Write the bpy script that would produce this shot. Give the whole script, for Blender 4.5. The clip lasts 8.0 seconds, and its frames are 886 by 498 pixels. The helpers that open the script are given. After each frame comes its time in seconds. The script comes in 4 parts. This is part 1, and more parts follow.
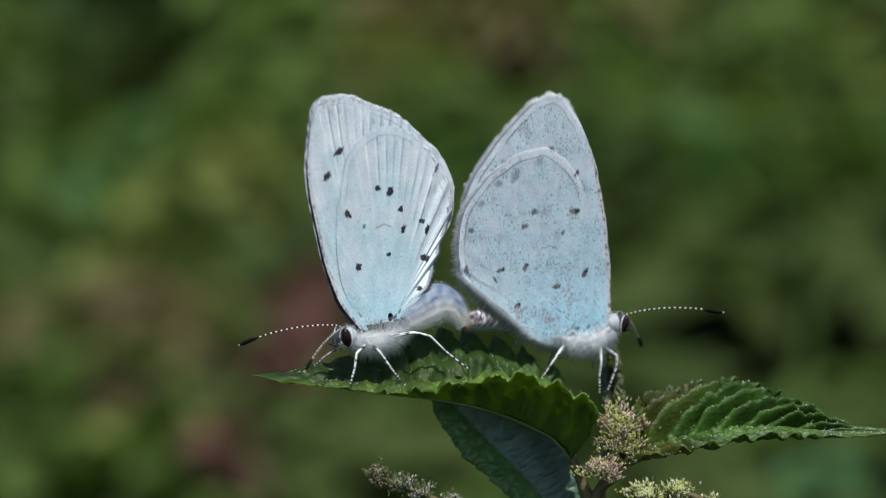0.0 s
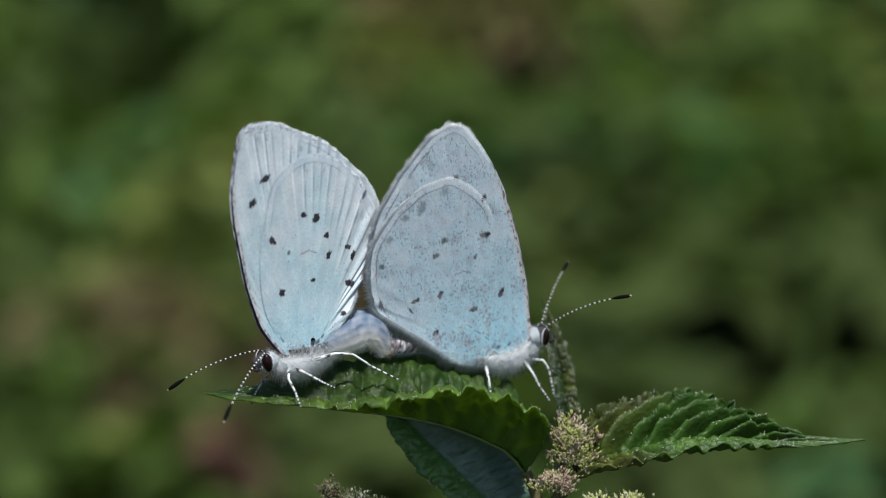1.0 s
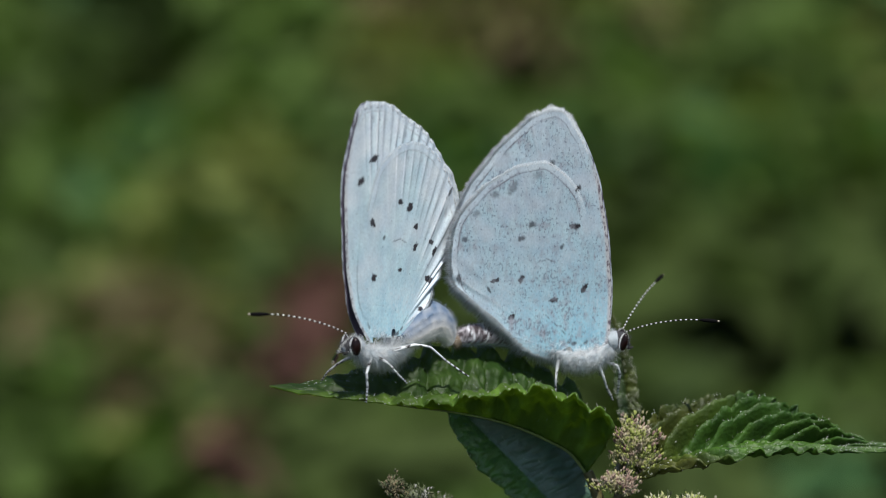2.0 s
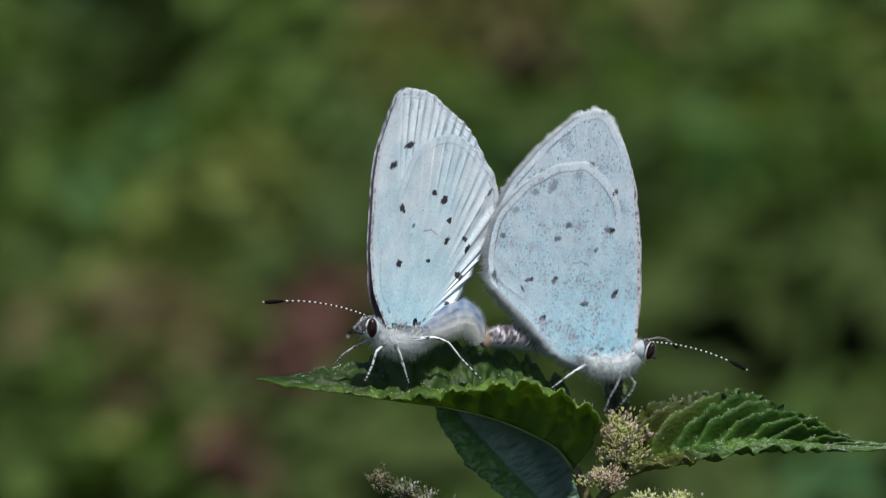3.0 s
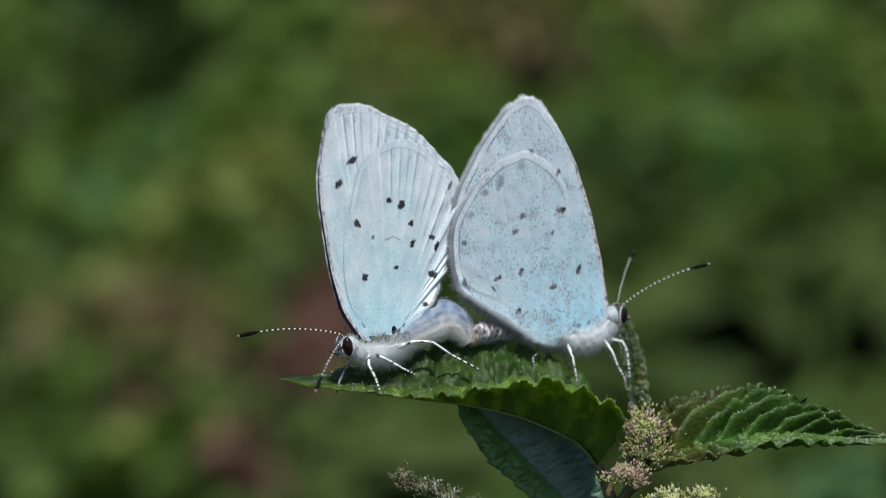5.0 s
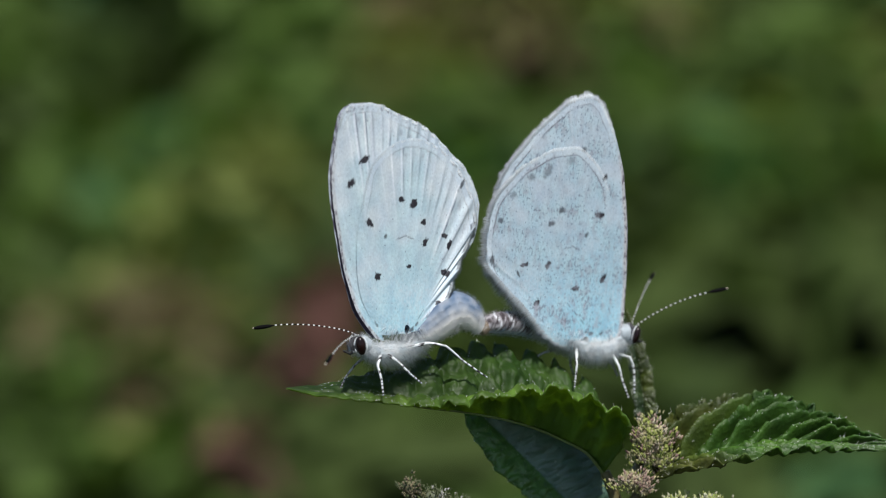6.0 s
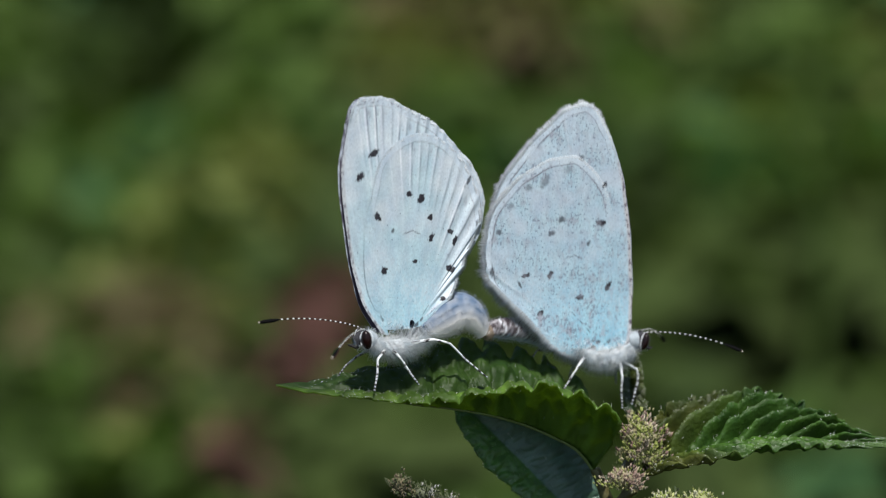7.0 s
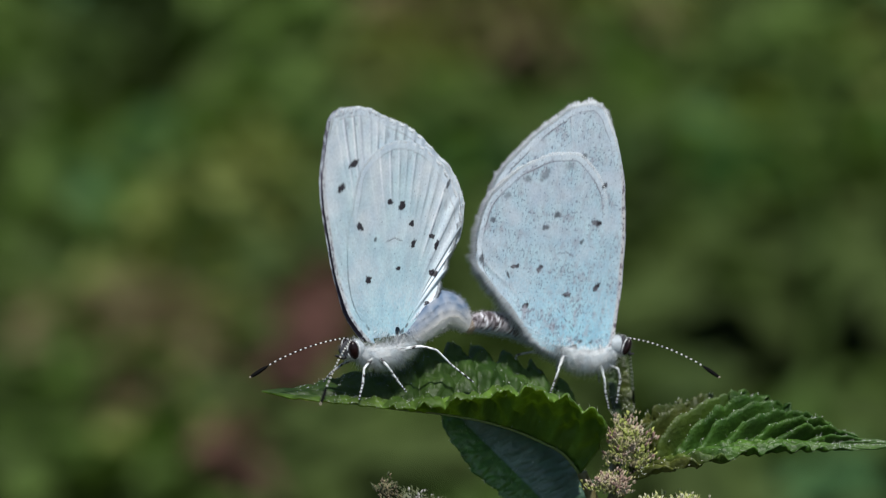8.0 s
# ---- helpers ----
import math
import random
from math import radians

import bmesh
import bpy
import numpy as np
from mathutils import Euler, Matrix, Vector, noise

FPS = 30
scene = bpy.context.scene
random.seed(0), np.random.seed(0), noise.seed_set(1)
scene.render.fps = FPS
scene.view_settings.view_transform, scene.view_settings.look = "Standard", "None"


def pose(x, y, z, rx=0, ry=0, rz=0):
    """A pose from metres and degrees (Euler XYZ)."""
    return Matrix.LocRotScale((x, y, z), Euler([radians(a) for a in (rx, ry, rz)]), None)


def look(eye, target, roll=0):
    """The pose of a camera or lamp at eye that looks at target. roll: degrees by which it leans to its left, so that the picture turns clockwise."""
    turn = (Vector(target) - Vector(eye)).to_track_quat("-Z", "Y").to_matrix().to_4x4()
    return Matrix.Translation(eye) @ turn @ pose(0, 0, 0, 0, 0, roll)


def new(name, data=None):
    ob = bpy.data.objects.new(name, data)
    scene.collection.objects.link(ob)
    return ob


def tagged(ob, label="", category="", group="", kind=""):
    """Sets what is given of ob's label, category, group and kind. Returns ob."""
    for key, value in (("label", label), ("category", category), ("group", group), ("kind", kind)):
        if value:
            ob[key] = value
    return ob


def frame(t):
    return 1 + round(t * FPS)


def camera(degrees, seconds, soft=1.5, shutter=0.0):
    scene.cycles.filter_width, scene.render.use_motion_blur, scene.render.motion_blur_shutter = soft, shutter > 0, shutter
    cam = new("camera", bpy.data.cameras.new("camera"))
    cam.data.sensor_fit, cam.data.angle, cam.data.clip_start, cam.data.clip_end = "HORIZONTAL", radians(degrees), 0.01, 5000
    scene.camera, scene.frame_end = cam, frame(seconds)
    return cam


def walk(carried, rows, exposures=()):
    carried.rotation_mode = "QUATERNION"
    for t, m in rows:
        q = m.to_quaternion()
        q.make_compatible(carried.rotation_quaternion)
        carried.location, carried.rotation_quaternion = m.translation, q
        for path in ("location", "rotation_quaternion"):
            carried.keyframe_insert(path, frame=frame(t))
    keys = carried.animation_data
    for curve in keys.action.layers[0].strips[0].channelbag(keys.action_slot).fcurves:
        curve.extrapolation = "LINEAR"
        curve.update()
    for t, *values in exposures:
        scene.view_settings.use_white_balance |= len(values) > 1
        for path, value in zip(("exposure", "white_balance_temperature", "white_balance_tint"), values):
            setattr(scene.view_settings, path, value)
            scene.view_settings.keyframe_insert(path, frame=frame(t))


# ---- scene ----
# ---- camera: a long close-up lens on a tripod that drifts a little ----
LENS = 20.0
REACH = 0.169
TILT = 10.0
HEART = (0.0, 0.0, 0.60)
MM = 0.001
EYE = (0.0, -REACH * math.cos(radians(TILT)), HEART[2] + REACH * math.sin(radians(TILT)))
cam = camera(LENS, 8.0, soft=1.0)
cam.data.dof.use_dof = True
cam.data.dof.focus_distance = 0.168
cam.data.dof.aperture_fstop = 25.0


def eye_pose(turn, dip):
    return pose(*EYE, 90 - TILT + dip, 0, turn)


walk(cam, [(0.0, eye_pose(0.0, 0.0)), (0.5, eye_pose(-0.335, -0.178)), (1.0, eye_pose(0.139, 0.039)),
           (1.5, eye_pose(-0.138, -0.099)), (2.0, eye_pose(0.158, 0.02)), (3.5, eye_pose(0.256, 0.079)),
           (4.0, eye_pose(0.396, 0.079)), (5.5, eye_pose(0.415, 0.118)), (6.5, eye_pose(0.414, 0.118)),
           (7.0, eye_pose(0.277, 0.079)), (7.5, eye_pose(0.218, 0.06)), (8.0, eye_pose(0.237, 0.06))])

# ---- light: high sun over the camera's shoulder, clear sky ----
SUN_WAY = Vector((0.13, -0.44, 0.89)).normalized()
world = bpy.data.worlds.new("sky")
scene.world = world
world.use_nodes = True
wn = world.node_tree.nodes
sky = wn.new("ShaderNodeTexSky")
sky.sky_type = "NISHITA"
sky.sun_disc = False
sky.sun_elevation = math.asin(SUN_WAY.z)
sky.sun_rotation = math.atan2(SUN_WAY.x, SUN_WAY.y)
wn["Background"].inputs["Strength"].default_value = 0.12
world.node_tree.links.new(sky.outputs["Color"], wn["Background"].inputs["Color"])
sun = new("sun", bpy.data.lights.new("sun", "SUN"))
sun.data.energy = 5.0
sun.data.angle = radians(0.53)
sun.data.color = (1.0, 0.97, 0.92)
sun.matrix_world = look((0, 0, 5), Vector((0, 0, 5)) - SUN_WAY)
scene.view_settings.exposure = 0.08


# ---- materials ----
def shader(name, rough=0.5, spec=0.4):
    m = bpy.data.materials.new(name)
    m.use_nodes = True
    b = m.node_tree.nodes["Principled BSDF"]
    b.inputs["Roughness"].default_value = rough
    b.inputs["Specular IOR Level"].default_value = spec
    return m, m.node_tree.nodes, m.node_tree.links, b


def grain(m, scale, detail=4.0, coords="Object"):
    n, l = m.node_tree.nodes, m.node_tree.links
    tc = n.new("ShaderNodeTexCoord")
    t = n.new("ShaderNodeTexNoise")
    t.inputs["Scale"].default_value = scale
    t.inputs["Detail"].default_value = detail
    l.new(tc.outputs[coords], t.inputs["Vector"])
    return t.outputs["Fac"]


def ramp(m, fac, stops):
    r = m.node_tree.nodes.new("ShaderNodeValToRGB")
    el = r.color_ramp.elements
    while len(el) < len(stops):
        el.new(0.5)
    for e, (p, c) in zip(el, stops):
        e.position, e.color = p, (*c, 1)
    m.node_tree.links.new(fac, r.inputs["Fac"])
    return r.outputs["Color"]


def mixed(m, fac, a, b, kind="MIX"):
    x = m.node_tree.nodes.new("ShaderNodeMix")
    x.data_type, x.blend_type = "RGBA", kind
    for value, slot in ((fac, 0), (a, 6), (b, 7)):
        if isinstance(value, (int, float)):
            x.inputs[slot].default_value = value
        elif isinstance(value, tuple):
            x.inputs[slot].default_value = (*value, 1)
        else:
            m.node_tree.links.new(value, x.inputs[slot])
    return x.outputs[2]


def bumped(m, b, fac, strength, distance):
    k = m.node_tree.nodes.new("ShaderNodeBump")
    k.inputs["Strength"].default_value = strength
    k.inputs["Distance"].default_value = distance
    m.node_tree.links.new(fac, k.inputs["Height"])
    m.node_tree.links.new(k.outputs["Normal"], b.inputs["Normal"])


def tinted(name, rough, spec, fine, depth, sheen=0.0, amount=0.35):
    """Colour from the mesh's own tint, broken up by fine grain."""
    m, n, l, b = shader(name, rough, spec)
    a = n.new("ShaderNodeVertexColor")
    a.layer_name = "tint"
    g = grain(m, fine, 3.0)
    shade = ramp(m, g, [(0.3, (0.55, 0.55, 0.58)), (0.7, (1, 1, 1))])
    l.new(mixed(m, amount, a.outputs["Color"], shade, "MULTIPLY"), b.inputs["Base Color"])
    b.inputs["Sheen Weight"].default_value = sheen
    bumped(m, b, g, 0.25, depth)
    return m


def wing_shader():
    """Overlapping pale scales: the mesh's own tint, cloudy at two sizes, with stray dark scales where the mesh's marks ask for them."""
    m, n, l, b = shader("wing_scales", 0.55, 0.3)
    a = n.new("ShaderNodeVertexColor")
    a.layer_name = "tint"
    marks = n.new("ShaderNodeVertexColor")
    marks.layer_name = "marks"
    part_of = n.new("ShaderNodeSeparateColor")
    l.new(marks.outputs["Color"], part_of.inputs[0])
    tc = n.new("ShaderNodeTexCoord")
    squeeze = n.new("ShaderNodeMapping")
    squeeze.inputs["Scale"].default_value = (1.25, 0.2, 0.8)
    l.new(tc.outputs["Object"], squeeze.inputs["Vector"])

    def spread(scale, detail):
        t = n.new("ShaderNodeTexNoise")
        t.inputs["Scale"].default_value, t.inputs["Detail"].default_value = scale, detail
        l.new(squeeze.outputs[0], t.inputs["Vector"])
        return t.outputs["Fac"]

    cloud = ramp(m, spread(900, 4.0), [(0.3, (0.80, 0.84, 0.90)), (0.7, (1, 1, 1))])
    scales = ramp(m, spread(6500, 3.0), [(0.3, (0.80, 0.80, 0.82)), (0.65, (1, 1, 1))])
    c = mixed(m, 1.0, a.outputs["Color"], cloud, "MULTIPLY")
    c = mixed(m, 0.8, c, scales, "MULTIPLY")
    edge = n.new("ShaderNodeMath")
    edge.operation = "MULTIPLY_ADD"
    edge.inputs[1].default_value, edge.inputs[2].default_value = -0.16, 0.650
    l.new(part_of.outputs[0], edge.inputs[0])
    over = n.new("ShaderNodeMath")
    over.operation = "SUBTRACT"
    l.new(spread(5200, 4.0), over.inputs[0])
    l.new(edge.outputs[0], over.inputs[1])
    soft = n.new("ShaderNodeMapRange")
    soft.inputs[1].default_value, soft.inputs[2].default_value = 0.0, 0.10
    soft.inputs[3].default_value, soft.inputs[4].default_value = 0.0, 0.6
    l.new(over.outputs[0], soft.inputs[0])
    haze = n.new("ShaderNodeMapRange")
    haze.inputs[1].default_value, haze.inputs[2].default_value = 0.48, 0.68
    l.new(spread(1700, 3.0), haze.inputs[0])
    veil = n.new("ShaderNodeMath")
    veil.operation = "MULTIPLY"
    l.new(haze.outputs[0], veil.inputs[0])
    l.new(part_of.outputs[0], veil.inputs[1])
    c = mixed(m, veil.outputs[0], c, (0.28, 0.29, 0.33))
    c = mixed(m, soft.outputs[0], c, (0.11, 0.125, 0.165))
    l.new(c, b.inputs["Base Color"])
    b.inputs["Sheen Weight"].default_value = 0.12
    bumped(m, b, spread(6500, 3.0), 0.3, 0.00003)
    return m


def see_through(m, b, colour, share):
    n, l = m.node_tree.nodes, m.node_tree.links
    t = n.new("ShaderNodeBsdfTranslucent")
    if isinstance(colour, tuple):
        t.inputs["Color"].default_value = (*colour, 1)
    else:
        l.new(colour, t.inputs["Color"])
    x = n.new("ShaderNodeMixShader")
    x.inputs[0].default_value = share
    l.new(b.outputs[0], x.inputs[1])
    l.new(t.outputs[0], x.inputs[2])
    l.new(x.outputs[0], n["Material Output"].inputs["Surface"])


def leaf_shader(name, low, high, rough, fine, glow, share, gloss=0.5, own=False):
    m, n, l, b = shader(name, rough, gloss)
    big = grain(m, fine * 0.12, 3.0)
    small = grain(m, fine, 4.0)
    c = mixed(m, small, ramp(m, big, [(0.3, low), (0.7, high)]), (0.8, 0.8, 0.75), "MULTIPLY")
    if own:
        info = n.new("ShaderNodeObjectInfo")
        h = n.new("ShaderNodeHueSaturation")
        v = n.new("ShaderNodeMapRange")
        v.inputs[3].default_value, v.inputs[4].default_value = 0.7, 1.35
        isle = n.new("ShaderNodeNewGeometry")
        both = n.new("ShaderNodeMath")
        both.operation = "MULTIPLY_ADD"
        both.inputs[1].default_value = 0.5
        half = n.new("ShaderNodeMath")
        half.operation = "MULTIPLY"
        half.inputs[1].default_value = 0.5
        l.new(isle.outputs["Random Per Island"], half.inputs[0])
        l.new(info.outputs["Random"], both.inputs[0])
        l.new(half.outputs[0], both.inputs[2])
        l.new(both.outputs[0], v.inputs[0])
        l.new(v.outputs[0], h.inputs["Value"])
        l.new(c, h.inputs["Color"])
        c = h.outputs["Color"]
    else:
        a = n.new("ShaderNodeVertexColor")
        a.layer_name = "tint"
        c = mixed(m, 1.0, c, a.outputs["Color"], "MULTIPLY")
    l.new(c, b.inputs["Base Color"])
    bumped(m, b, small, 0.7 if not own else 0.5, 0.00015 if not own else 0.002)
    see_through(m, b, glow, share)
    return m


WING = wing_shader()
FUR = tinted("body_fur", 0.8, 0.2, 5000, 0.00002, 0.12, 0.12)
_b = FUR.node_tree.nodes["Principled BSDF"]
see_through(FUR, _b, _b.inputs["Base Color"].links[0].from_socket, 0.15)
CHITIN = tinted("chitin", 0.75, 0.02, 6000, 0.00002, 0.0, 0.3)
EYE_SKIN, _n, _l, _b = shader("eye_facets", 0.3, 0.25)
_l.new(ramp(EYE_SKIN, grain(EYE_SKIN, 3000), [(0.3, (0.004, 0.001, 0.001)), (0.7, (0.012, 0.002, 0.002))]), _b.inputs["Base Color"])
NETTLE = leaf_shader("nettle_leaf", (0.035, 0.085, 0.016), (0.07, 0.135, 0.027), 0.48, 3500, (0.27, 0.38, 0.04), 0.46, 0.35)
NETTLE_FOLD = leaf_shader("nettle_folded_leaf", (0.03, 0.07, 0.014), (0.07, 0.125, 0.022), 0.46, 3500, (0.14, 0.22, 0.02), 0.22, 0.4)
# the bluish base colour stands in for sky reflected on the leaf
NETTLE_SHEEN = leaf_shader("nettle_sky_sheen", (0.07, 0.12, 0.10), (0.10, 0.16, 0.13), 0.38, 2500, (0.05, 0.12, 0.03), 0.15)
STALK = leaf_shader("nettle_stalk", (0.10, 0.09, 0.04), (0.12, 0.14, 0.05), 0.55, 1800, (0.1, 0.15, 0.03), 0.05)
BLOOM = tinted("nettle_bloom", 0.7, 0.25, 4000, 0.00004, 0.05, 0.4)
HAIR, _n, _l, _b = shader("plant_hair", 0.4, 0.5)
_l.new(ramp(HAIR, grain(HAIR, 800), [(0.3, (0.45, 0.5, 0.4)), (0.7, (0.7, 0.72, 0.65))]), _b.inputs["Base Color"])
HERB = {
    "green": leaf_shader("herb_green", (0.073, 0.125, 0.032), (0.116, 0.178, 0.047), 0.7, 60, (0.114, 0.216, 0.024), 0.35, 0.08, True),
    "pale": leaf_shader("herb_pale", (0.137, 0.174, 0.049), (0.194, 0.222, 0.067), 0.7, 60, (0.205, 0.252, 0.037), 0.35, 0.08, True),
    "tan": leaf_shader("herb_tan", (0.108, 0.090, 0.047), (0.160, 0.132, 0.071), 0.8, 60, (0.251, 0.192, 0.086), 0.25, 0.05, True),
    "pink": leaf_shader("herb_red", (0.114, 0.062, 0.051), (0.165, 0.086, 0.071), 0.7, 60, (0.251, 0.108, 0.086), 0.25, 0.05, True),
    "cool": leaf_shader("herb_cool", (0.055, 0.125, 0.048), (0.080, 0.165, 0.065), 0.7, 60, (0.08, 0.20, 0.04), 0.35, 0.08, True),
    "dark": leaf_shader("herb_dark", (0.034, 0.056, 0.017), (0.067, 0.095, 0.027), 0.7, 60, (0.068, 0.120, 0.014), 0.3, 0.08, True),
}
SOIL, _n, _l, _b = shader("soil", 0.95, 0.1)
_g = grain(SOIL, 14, 6)
_l.new(ramp(SOIL, _g, [(0.3, (0.012, 0.013, 0.006)), (0.55, (0.02, 0.028, 0.009)), (0.75, (0.035, 0.028, 0.016))]), _b.inputs["Base Color"])
bumped(SOIL, _b, _g, 0.8, 0.02)


# ---- building helpers ----
def sheet(name, verts, faces, material, parent=None, label="", tints=None, smooth=True, marks=None):
    """One mesh object, under a parent if given, with a colour for each vertex."""
    me = bpy.data.meshes.new(name)
    me.from_pydata([tuple(v) for v in verts], [], faces)
    me.update()
    if tints is not None:
        at = me.color_attributes.new("tint", "FLOAT_COLOR", "POINT")
        data = np.ones((len(verts), 4), dtype=np.float32)
        data[:, :3] = np.asarray(tints, dtype=np.float32)
        at.data.foreach_set("color", data.ravel())
    if marks is not None:
        at = me.color_attributes.new("marks", "FLOAT_COLOR", "POINT")
        data = np.zeros((len(verts), 4), dtype=np.float32)
        data[:, 0] = marks
        at.data.foreach_set("color", data.ravel())
    me.polygons.foreach_set("use_smooth", [smooth] * len(me.polygons))
    me.materials.append(material)
    ob = new(name, me)
    ob.parent = parent
    if label:
        tagged(ob, label)
    return ob


def thing(name, label, category, group="", kind="", at=None):
    ob = new(name)
    ob.empty_display_size = 0.005
    if at is not None:
        ob.matrix_basis = at
    return tagged(ob, label, category, group, kind)


def spline(points, count):
    """A smooth open curve through the points, evenly sampled."""
    p = np.array(points, dtype=float)
    q = np.vstack([2 * p[0] - p[1], p, 2 * p[-1] - p[-2]])
    out = []
    for i in range(len(p) - 1):
        a, b, c, d = q[i:i + 4]
        for t in np.linspace(0, 1, 24, endpoint=False):
            out.append(0.5 * (2 * b + (c - a) * t + (2 * a - 5 * b + 4 * c - d) * t * t + (3 * b - a - 3 * c + d) * t ** 3))
    out = np.array(out + [p[-1]])
    s = np.concatenate([[0], np.cumsum(np.linalg.norm(np.diff(out, axis=0), axis=1))])
    u = np.linspace(0, s[-1], count)
    return np.stack([np.interp(u, s, out[:, k]) for k in range(p.shape[1])], 1)


def grid_faces(rows, cols, wrap=False, base=0):
    f = []
    for i in range(rows - 1):
        for j in range(cols if wrap else cols - 1):
            k = (j + 1) % cols
            f.append((base + i * cols + j, base + i * cols + k, base + (i + 1) * cols + k, base + (i + 1) * cols + j))
    return f


def tube(points, radii, sides=10, count=40, bulge=None):
    """Rings along a curve: vertices, faces, and how far along (0 to 1) and around each one is."""
    c = spline(points, count)
    r = np.interp(np.linspace(0, 1, count), np.linspace(0, 1, len(radii)), radii)
    tan = np.gradient(c, axis=0)
    tan /= np.linalg.norm(tan, axis=1)[:, None] + 1e-12
    side = np.cross(tan, (0.02, 1.0, 0.01))
    side /= np.linalg.norm(side, axis=1)[:, None] + 1e-12
    up = np.cross(side, tan)
    verts, along, around = [], [], []
    for i in range(count):
        for j in range(sides):
            a = 2 * math.pi * j / sides
            k = r[i] * (1 if bulge is None else bulge(i / (count - 1), a))
            verts.append(c[i] + k * (math.cos(a) * side[i] + math.sin(a) * up[i]))
            along.append(i / (count - 1))
            around.append(a)
    faces = grid_faces(count, sides, True)
    faces.append(tuple(range(sides))[::-1])
    faces.append(tuple(range((count - 1) * sides, count * sides)))
    return np.array(verts), faces, np.array(along), np.array(around)


def bristles(roots, ways, lengths, width, tints=None):
    """Fine tapering hairs, three-sided, joined."""
    v, f, t = [], [], []
    for i, (p, w, h) in enumerate(zip(roots, ways, lengths)):
        w = np.asarray(w) / (np.linalg.norm(w) + 1e-12)
        a = np.cross(w, (0.3, 0.5, 0.81))
        a /= np.linalg.norm(a) + 1e-12
        b = np.cross(w, a)
        k = len(v)
        for q in range(3):
            g = q * 2.0944
            v.append(p + width * (math.cos(g) * a + math.sin(g) * b))
        v.append(p + w * h)
        f += [(k, k + 1, k + 3), (k + 1, k + 2, k + 3), (k + 2, k, k + 3)]
        if tints is not None:
            t += [tints[i]] * 4
    return v, f, (t if tints is not None else None)


def ball(centre, radii, rings=9, sides=12):
    v = []
    for i in range(rings):
        a = math.pi * (i + 0.02) / (rings - 1 + 0.04)
        for j in range(sides):
            b = 2 * math.pi * j / sides
            v.append((centre[0] + radii[0] * math.sin(a) * math.cos(b), centre[1] + radii[1] * math.sin(a) * math.sin(b), centre[2] + radii[2] * math.cos(a)))
    f = grid_faces(rings, sides, True)
    f += [tuple(range(sides))[::-1], tuple(range((rings - 1) * sides, rings * sides))]
    return np.array(v), f


def wavy(p, scale, seed=0.0):
    return np.array([noise.noise(Vector((q[0] * scale + seed, q[1] * scale + seed * 0.7, q[2] * scale - seed))) for q in p])


# ---- ground ----
def build_ground():
    n = 80
    g = np.concatenate([-np.geomspace(400, 0.05, n // 2), np.geomspace(0.05, 400, n // 2)])
    verts = []
    for y in g:
        for x in g:
            d = math.hypot(x, y)
            verts.append((x, y, (0.02 * noise.noise(Vector((x * 3, y * 3, 0))) if d < 30 else 0) - 0.01))
    tagged(sheet("ground", verts, grid_faces(n, n), SOIL), "dark soil with short grass under the plants", "ground", kind="structure")


build_ground()


# ---- the plants behind ----
def leaflet(rng, centre, way, size, v, f):
    """A small leaf, folded along its midrib."""
    w = Vector(way).normalized()
    s = w.cross(Vector((rng.uniform(-.4, .4), rng.uniform(-.4, .4), 1))).normalized()
    n = s.cross(w)
    k = len(v)
    for t, b in ((0, 0.02), (0.3, 0.3), (0.65, 0.24), (1, 0.0)):
        m = centre + w * (t * size) - n * (0.25 * t * t * size)
        v += [m - s * (b * size) + n * (0.35 * b * size), m, m + s * (b * size) + n * (0.35 * b * size)]
    for i in range(3):
        a = k + 3 * i
        f += [(a, a + 1, a + 4, a + 3), (a + 1, a + 2, a + 5, a + 4)]


HERB_WORDS = {
    "cool": "bluish green leafy herb in the sunlit undergrowth",
    "green": "leafy green herb standing in the sunlit undergrowth", "pale": "yellowish green herb among the undergrowth",
    "tan": "withered tan herb with dry leaves in the undergrowth", "pink": "reddish brown seed head on a stalk in the undergrowth",
}


def herb(kind, x, y, z, reach, seed, tall=1.0):
    rng = random.Random(seed)
    body = thing("wild_herb", HERB_WORDS[kind], "plant", "herbs behind the nettle", at=pose(x, y, 0))
    bend = rng.uniform(-.04, .04)
    sv, sf, _, _ = tube([(bend, 0.02, -0.02), (bend * .6, 0.01, z * .4), (0, 0, z * .8), (0, 0, z)], [0.0035, 0.003, 0.0015], 6, 14)
    sheet("stem", sv, sf, HERB[kind], body)
    v, f = [], []
    count = int(34 * (reach / 0.03) ** 1.3) + 12
    for _ in range(count):
        p = Vector((rng.gauss(0, 1), rng.gauss(0, 1), rng.gauss(0, 1) * tall)).normalized() * (reach * rng.random() ** 0.5)
        p.z *= tall
        leaflet(rng, Vector((0, 0, z)) + p * 0.8, (p.x + rng.uniform(-.02, .02), p.y - 0.01 + rng.uniform(-.02, .02), p.z * .5 + rng.uniform(-.02, .015)), rng.uniform(0.022, 0.046) * (1 if kind != "pink" else .6), v, f)
    for _ in range(10):
        q = rng.uniform(0.15, 0.8) * z
        leaflet(rng, Vector((bend * .5, 0.01, q)), (rng.uniform(-1, 1), rng.uniform(-1, 1), 0.1), rng.uniform(0.03, 0.05), v, f)
    sheet("foliage", v, f, HERB[kind], body)


